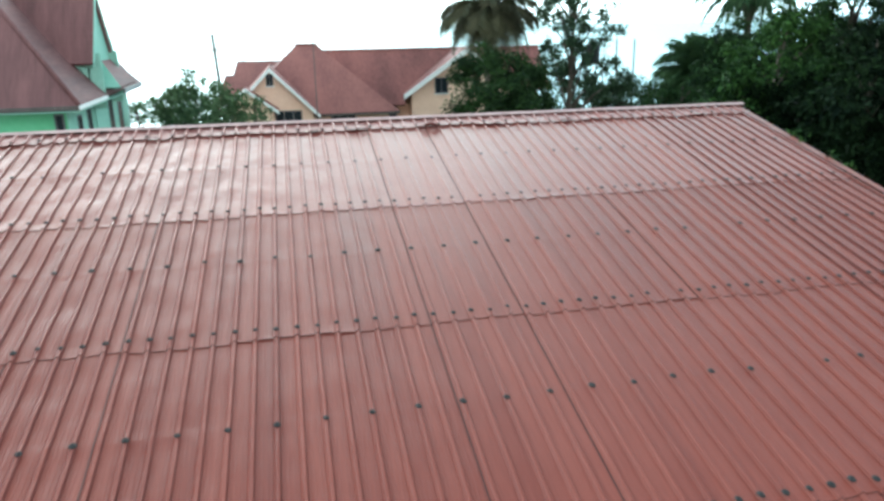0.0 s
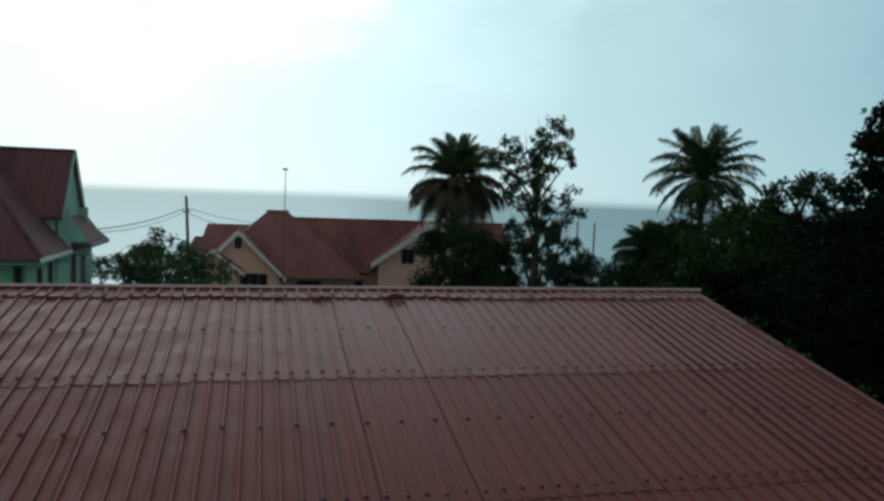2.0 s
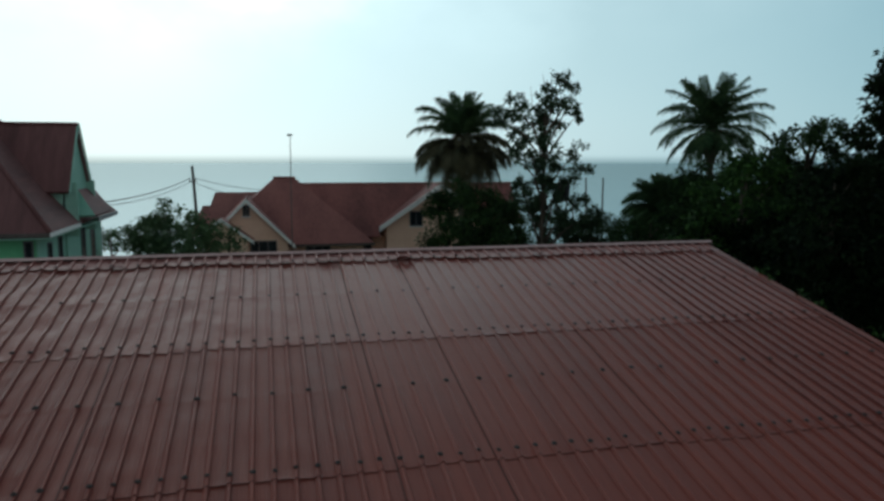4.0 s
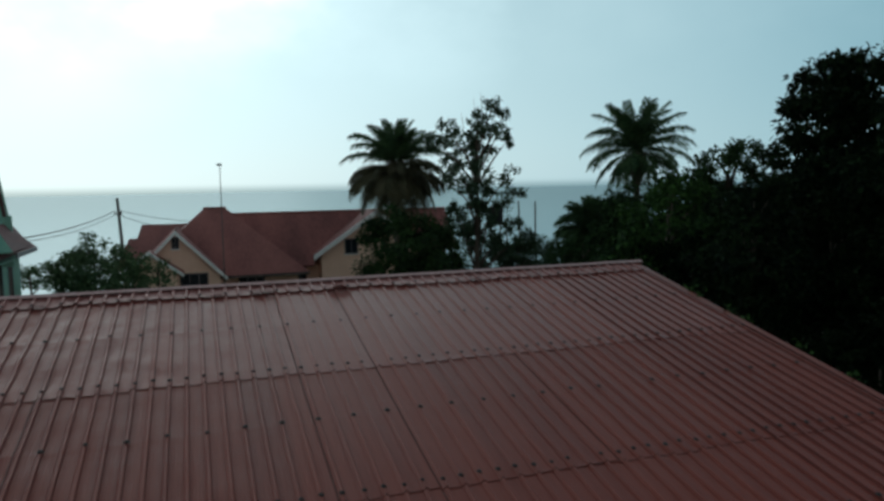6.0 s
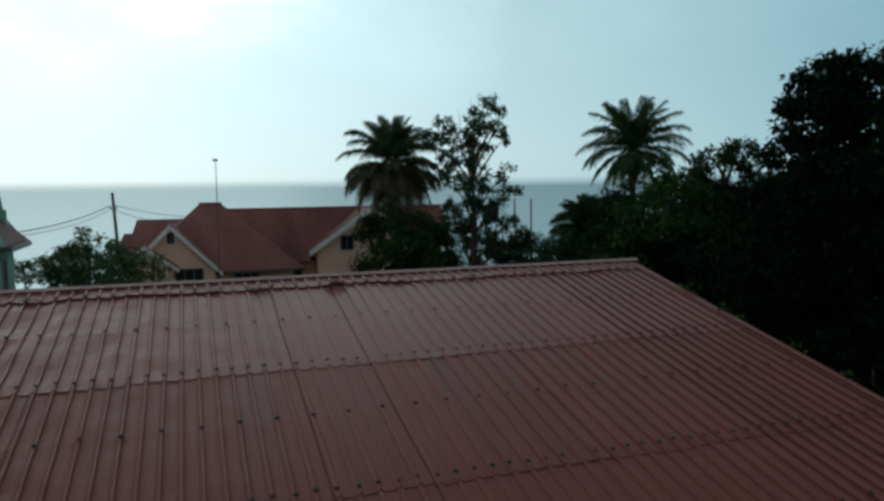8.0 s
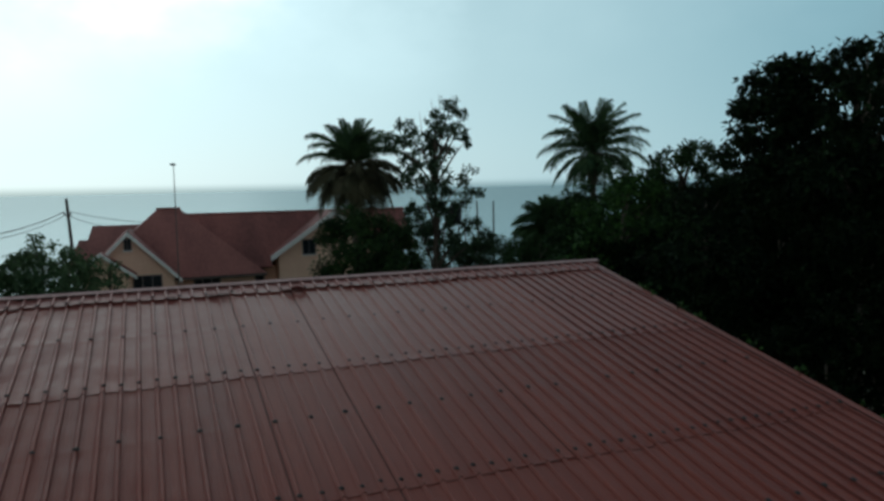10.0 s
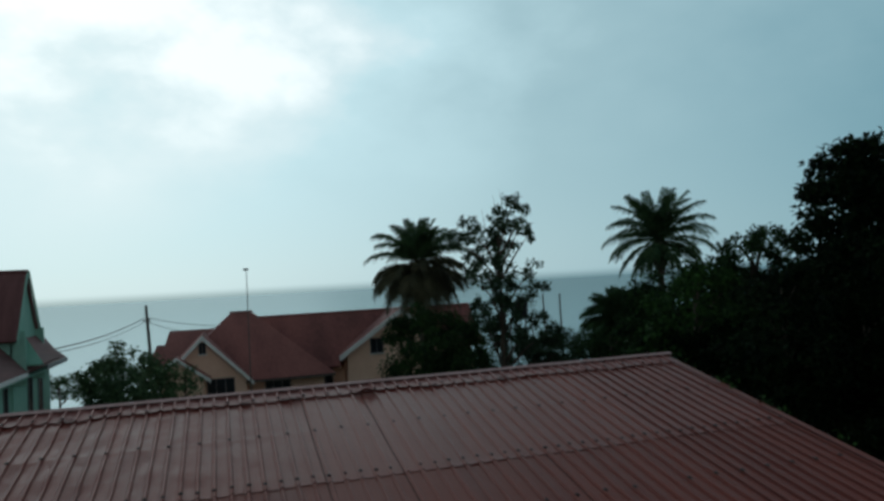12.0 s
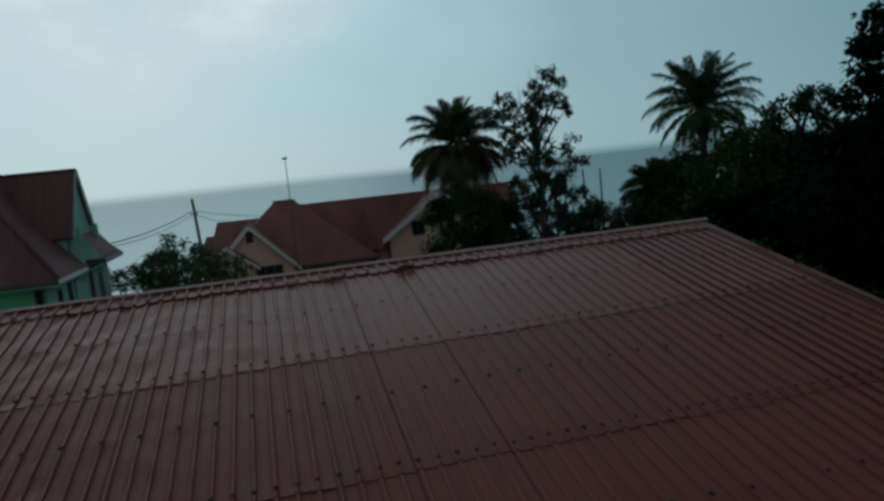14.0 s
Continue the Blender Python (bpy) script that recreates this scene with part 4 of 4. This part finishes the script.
# bush by the utility pole
tree("leafy_bush", on(-6.9, 38),
     [(-0.2, 0, 7.3, 0.75, 0.75), (-1.2, 0, 6.6, 0.75, 0.7), (0.9, 0, 6.8, 0.75, 0.6), (-1.7, 0, 6.3, 0.45, 0.45), (1.9, 0, 6.4, 0.6, 0.6), (0.1, -0.3, 6.1, 1.1, 0.9), (-1.0, -0.2, 5.6, 0.9, 0.8), (1.3, -0.2, 5.7, 1.0, 0.8)],
     0.14, leaf=0.21, tufts=44, per=32, m=M_LEAF_BUSH, seed=42, label="spreading leafy green bush beside the utility pole", category="bush", tuft_r=0.34)
tree("leafy_bush", on(-2.75, 37), [(0.2, 0, 6.6, 0.35, 0.5), (-0.4, 0, 6.2, 0.42, 0.45), (0.5, 0.1, 6.1, 0.35, 0.4), (0.0, -0.2, 5.5, 0.6, 0.7)],
     0.1, leaf=0.2, tufts=26, per=22, m=M_LEAF_BUSH, seed=43, label="small dark bush against the villa's porch", category="bush", tuft_r=0.26)
tree("leafy_bush", on(-10.9, 44), [(0, 0, 5.6, 0.9, 0.6), (1.2, 0, 5.2, 1.0, 0.5), (-0.6, 0, 6.0, 0.5, 0.4)],
     0.12, leaf=0.2, tufts=22, per=26, m=M_LEAF_BUSH, seed=44, label="low green bush beside the green house", category="bush", tuft_r=0.3)

# the dark wood beyond the gable end, its shade mostly painted into the leaf colours
tree("broadleaf_tree", on(39.8, 30), [(-0.6, 0, 10.75, 0.75, 0.55), (0.6, 0, 11.1, 0.75, 0.5), (-1.3, 0, 10.0, 0.8, 0.65), (1.4, 0, 10.4, 0.7, 0.6), (0.2, 0, 9.0, 1.5, 1.0), (-1.2, 0, 8.0, 1.4, 1.1), (1.3, 0, 8.0, 1.3, 1.1), (0, 0, 6.6, 1.8, 1.3)],
     0.25, leaf=0.2, tufts=26, per=42, m=M_LEAF, seed=51, label="dark broadleaf tree in the wood beside the roof", group="wood", tuft_r=0.36)
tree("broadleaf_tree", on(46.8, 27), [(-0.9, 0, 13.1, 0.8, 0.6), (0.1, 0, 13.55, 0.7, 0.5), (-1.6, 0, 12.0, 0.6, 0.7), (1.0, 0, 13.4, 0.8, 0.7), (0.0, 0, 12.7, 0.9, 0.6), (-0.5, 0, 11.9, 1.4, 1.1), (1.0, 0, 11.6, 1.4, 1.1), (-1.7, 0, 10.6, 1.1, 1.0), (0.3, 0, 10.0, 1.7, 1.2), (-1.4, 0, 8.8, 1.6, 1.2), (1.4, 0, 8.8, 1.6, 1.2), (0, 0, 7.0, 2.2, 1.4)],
     0.32, leaf=0.25, tufts=30, per=34, m=M_LEAF_HALF_SHADE, seed=52, label="tall dark broadleaf tree with a rounded crown", group="wood", tuft_r=0.38)
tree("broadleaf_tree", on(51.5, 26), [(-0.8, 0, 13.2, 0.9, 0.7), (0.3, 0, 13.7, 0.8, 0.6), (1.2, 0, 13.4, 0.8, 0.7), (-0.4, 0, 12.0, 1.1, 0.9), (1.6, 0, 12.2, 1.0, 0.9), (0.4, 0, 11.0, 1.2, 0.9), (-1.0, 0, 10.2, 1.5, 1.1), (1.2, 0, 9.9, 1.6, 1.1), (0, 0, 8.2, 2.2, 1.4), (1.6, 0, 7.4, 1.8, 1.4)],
     0.32, leaf=0.25, tufts=26, per=32, m=M_LEAF_HALF_SHADE, seed=53, label="tall broadleaf tree with gaps in its crown", group="wood", tuft_r=0.38)
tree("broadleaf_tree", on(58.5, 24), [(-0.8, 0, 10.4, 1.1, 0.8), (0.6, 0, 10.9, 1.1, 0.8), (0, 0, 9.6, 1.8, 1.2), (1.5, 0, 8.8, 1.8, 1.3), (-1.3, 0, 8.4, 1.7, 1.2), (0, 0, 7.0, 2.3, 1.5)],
     0.3, leaf=0.2, tufts=36, per=40, m=M_LEAF_SHADE, seed=54, label="tall dark broadleaf tree at the edge of the wood", group="wood", tuft_r=0.38)
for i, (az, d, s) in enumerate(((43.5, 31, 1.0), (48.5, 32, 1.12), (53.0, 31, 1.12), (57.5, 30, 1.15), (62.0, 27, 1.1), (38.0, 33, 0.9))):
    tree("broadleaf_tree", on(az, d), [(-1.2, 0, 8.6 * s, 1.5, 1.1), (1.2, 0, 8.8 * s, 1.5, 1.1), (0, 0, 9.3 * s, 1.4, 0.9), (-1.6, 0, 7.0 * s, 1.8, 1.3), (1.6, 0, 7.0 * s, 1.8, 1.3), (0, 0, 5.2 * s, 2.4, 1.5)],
         0.28, leaf=0.24, tufts=26, per=42, m=M_LEAF_SHADE, seed=80 + i, label="dense dark tree deep in the wood", group="wood", tuft_r=0.42)
# brighter foliage in front
tree("broadleaf_tree", on(35.6, 24.5), [(-0.8, 0, 8.9, 0.75, 0.6), (0.2, 0, 9.6, 0.7, 0.55), (1.1, 0, 9.2, 0.8, 0.6), (-1.3, 0, 7.9, 0.7, 0.6), (0.2, 0, 8.1, 1.0, 0.8), (1.5, 0, 7.9, 1.0, 0.8), (-0.6, 0, 7.0, 1.2, 0.9), (1.0, 0, 6.6, 1.4, 1.0), (-0.2, 0, 5.4, 1.6, 1.0)],
     0.2, leaf=0.2, tufts=14, per=105, m=M_LEAF_BRIGHT, seed=55, label="fresh green leafy tree beyond the gable end", group="wood", tuft_r=0.5)
# near tree whose leaf colour carries the painted shade
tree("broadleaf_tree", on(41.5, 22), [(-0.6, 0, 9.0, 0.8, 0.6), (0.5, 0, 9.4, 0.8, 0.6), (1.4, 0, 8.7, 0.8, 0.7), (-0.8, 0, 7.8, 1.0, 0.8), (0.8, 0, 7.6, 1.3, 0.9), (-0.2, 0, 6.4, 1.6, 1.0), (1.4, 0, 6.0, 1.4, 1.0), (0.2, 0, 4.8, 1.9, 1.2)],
     0.2, leaf=0.2, tufts=14, per=105, m=M_LEAF_HALF_SHADE, seed=56, label="leafy green tree over the roof's verge", group="wood", tuft_r=0.5)
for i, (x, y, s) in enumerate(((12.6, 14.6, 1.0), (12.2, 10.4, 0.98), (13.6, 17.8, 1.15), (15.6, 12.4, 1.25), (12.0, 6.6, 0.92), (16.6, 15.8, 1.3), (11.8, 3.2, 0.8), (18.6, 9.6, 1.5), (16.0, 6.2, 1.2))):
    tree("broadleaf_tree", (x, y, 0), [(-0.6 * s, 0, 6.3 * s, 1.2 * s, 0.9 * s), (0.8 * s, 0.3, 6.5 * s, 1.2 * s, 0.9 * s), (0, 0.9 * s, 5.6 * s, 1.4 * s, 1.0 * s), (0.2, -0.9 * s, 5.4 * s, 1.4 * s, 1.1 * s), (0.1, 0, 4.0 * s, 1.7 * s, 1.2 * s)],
         0.16, leaf=0.2, tufts=20, per=38, m=M_LEAF_SHADE, seed=60 + i, label="dark leafy tree crowding the gable end", group="wood", tuft_r=0.36)

# creeper tips that reach over the verge
for i, (v, n) in enumerate(((1.55, 5), (1.9, 4), (2.75, 7), (3.0, 5), (4.1, 4), (5.2, 5), (6.4, 4))):
    rng = random.Random(90 + i)
    p = Vector(on_roof(RIGHT_X + 0.06, v, 0.02))
    t = thing("creeper", "pale green creeper tip climbing over the roof's verge", "creeper", "creepers on the verge", at=p)
    part("stem", tube(bmesh.new(), [(0.12, 0.05, -0.5), (0.06, 0, -0.15), (-0.04, 0.04, 0.07)], [0.012, 0.01, 0.004], 5), M_BARK, t)
    cs = [(rng.uniform(-0.08, 0.12), rng.uniform(-0.2, 0.2), rng.uniform(-0.12, 0.07)) for _ in range(n)]
    part("leaves", leaf_mesh("leaves", cs, [0.07] * n, 6, 0.10, M_LEAF_BRIGHT, 90 + i), M_LEAF_BRIGHT, t)
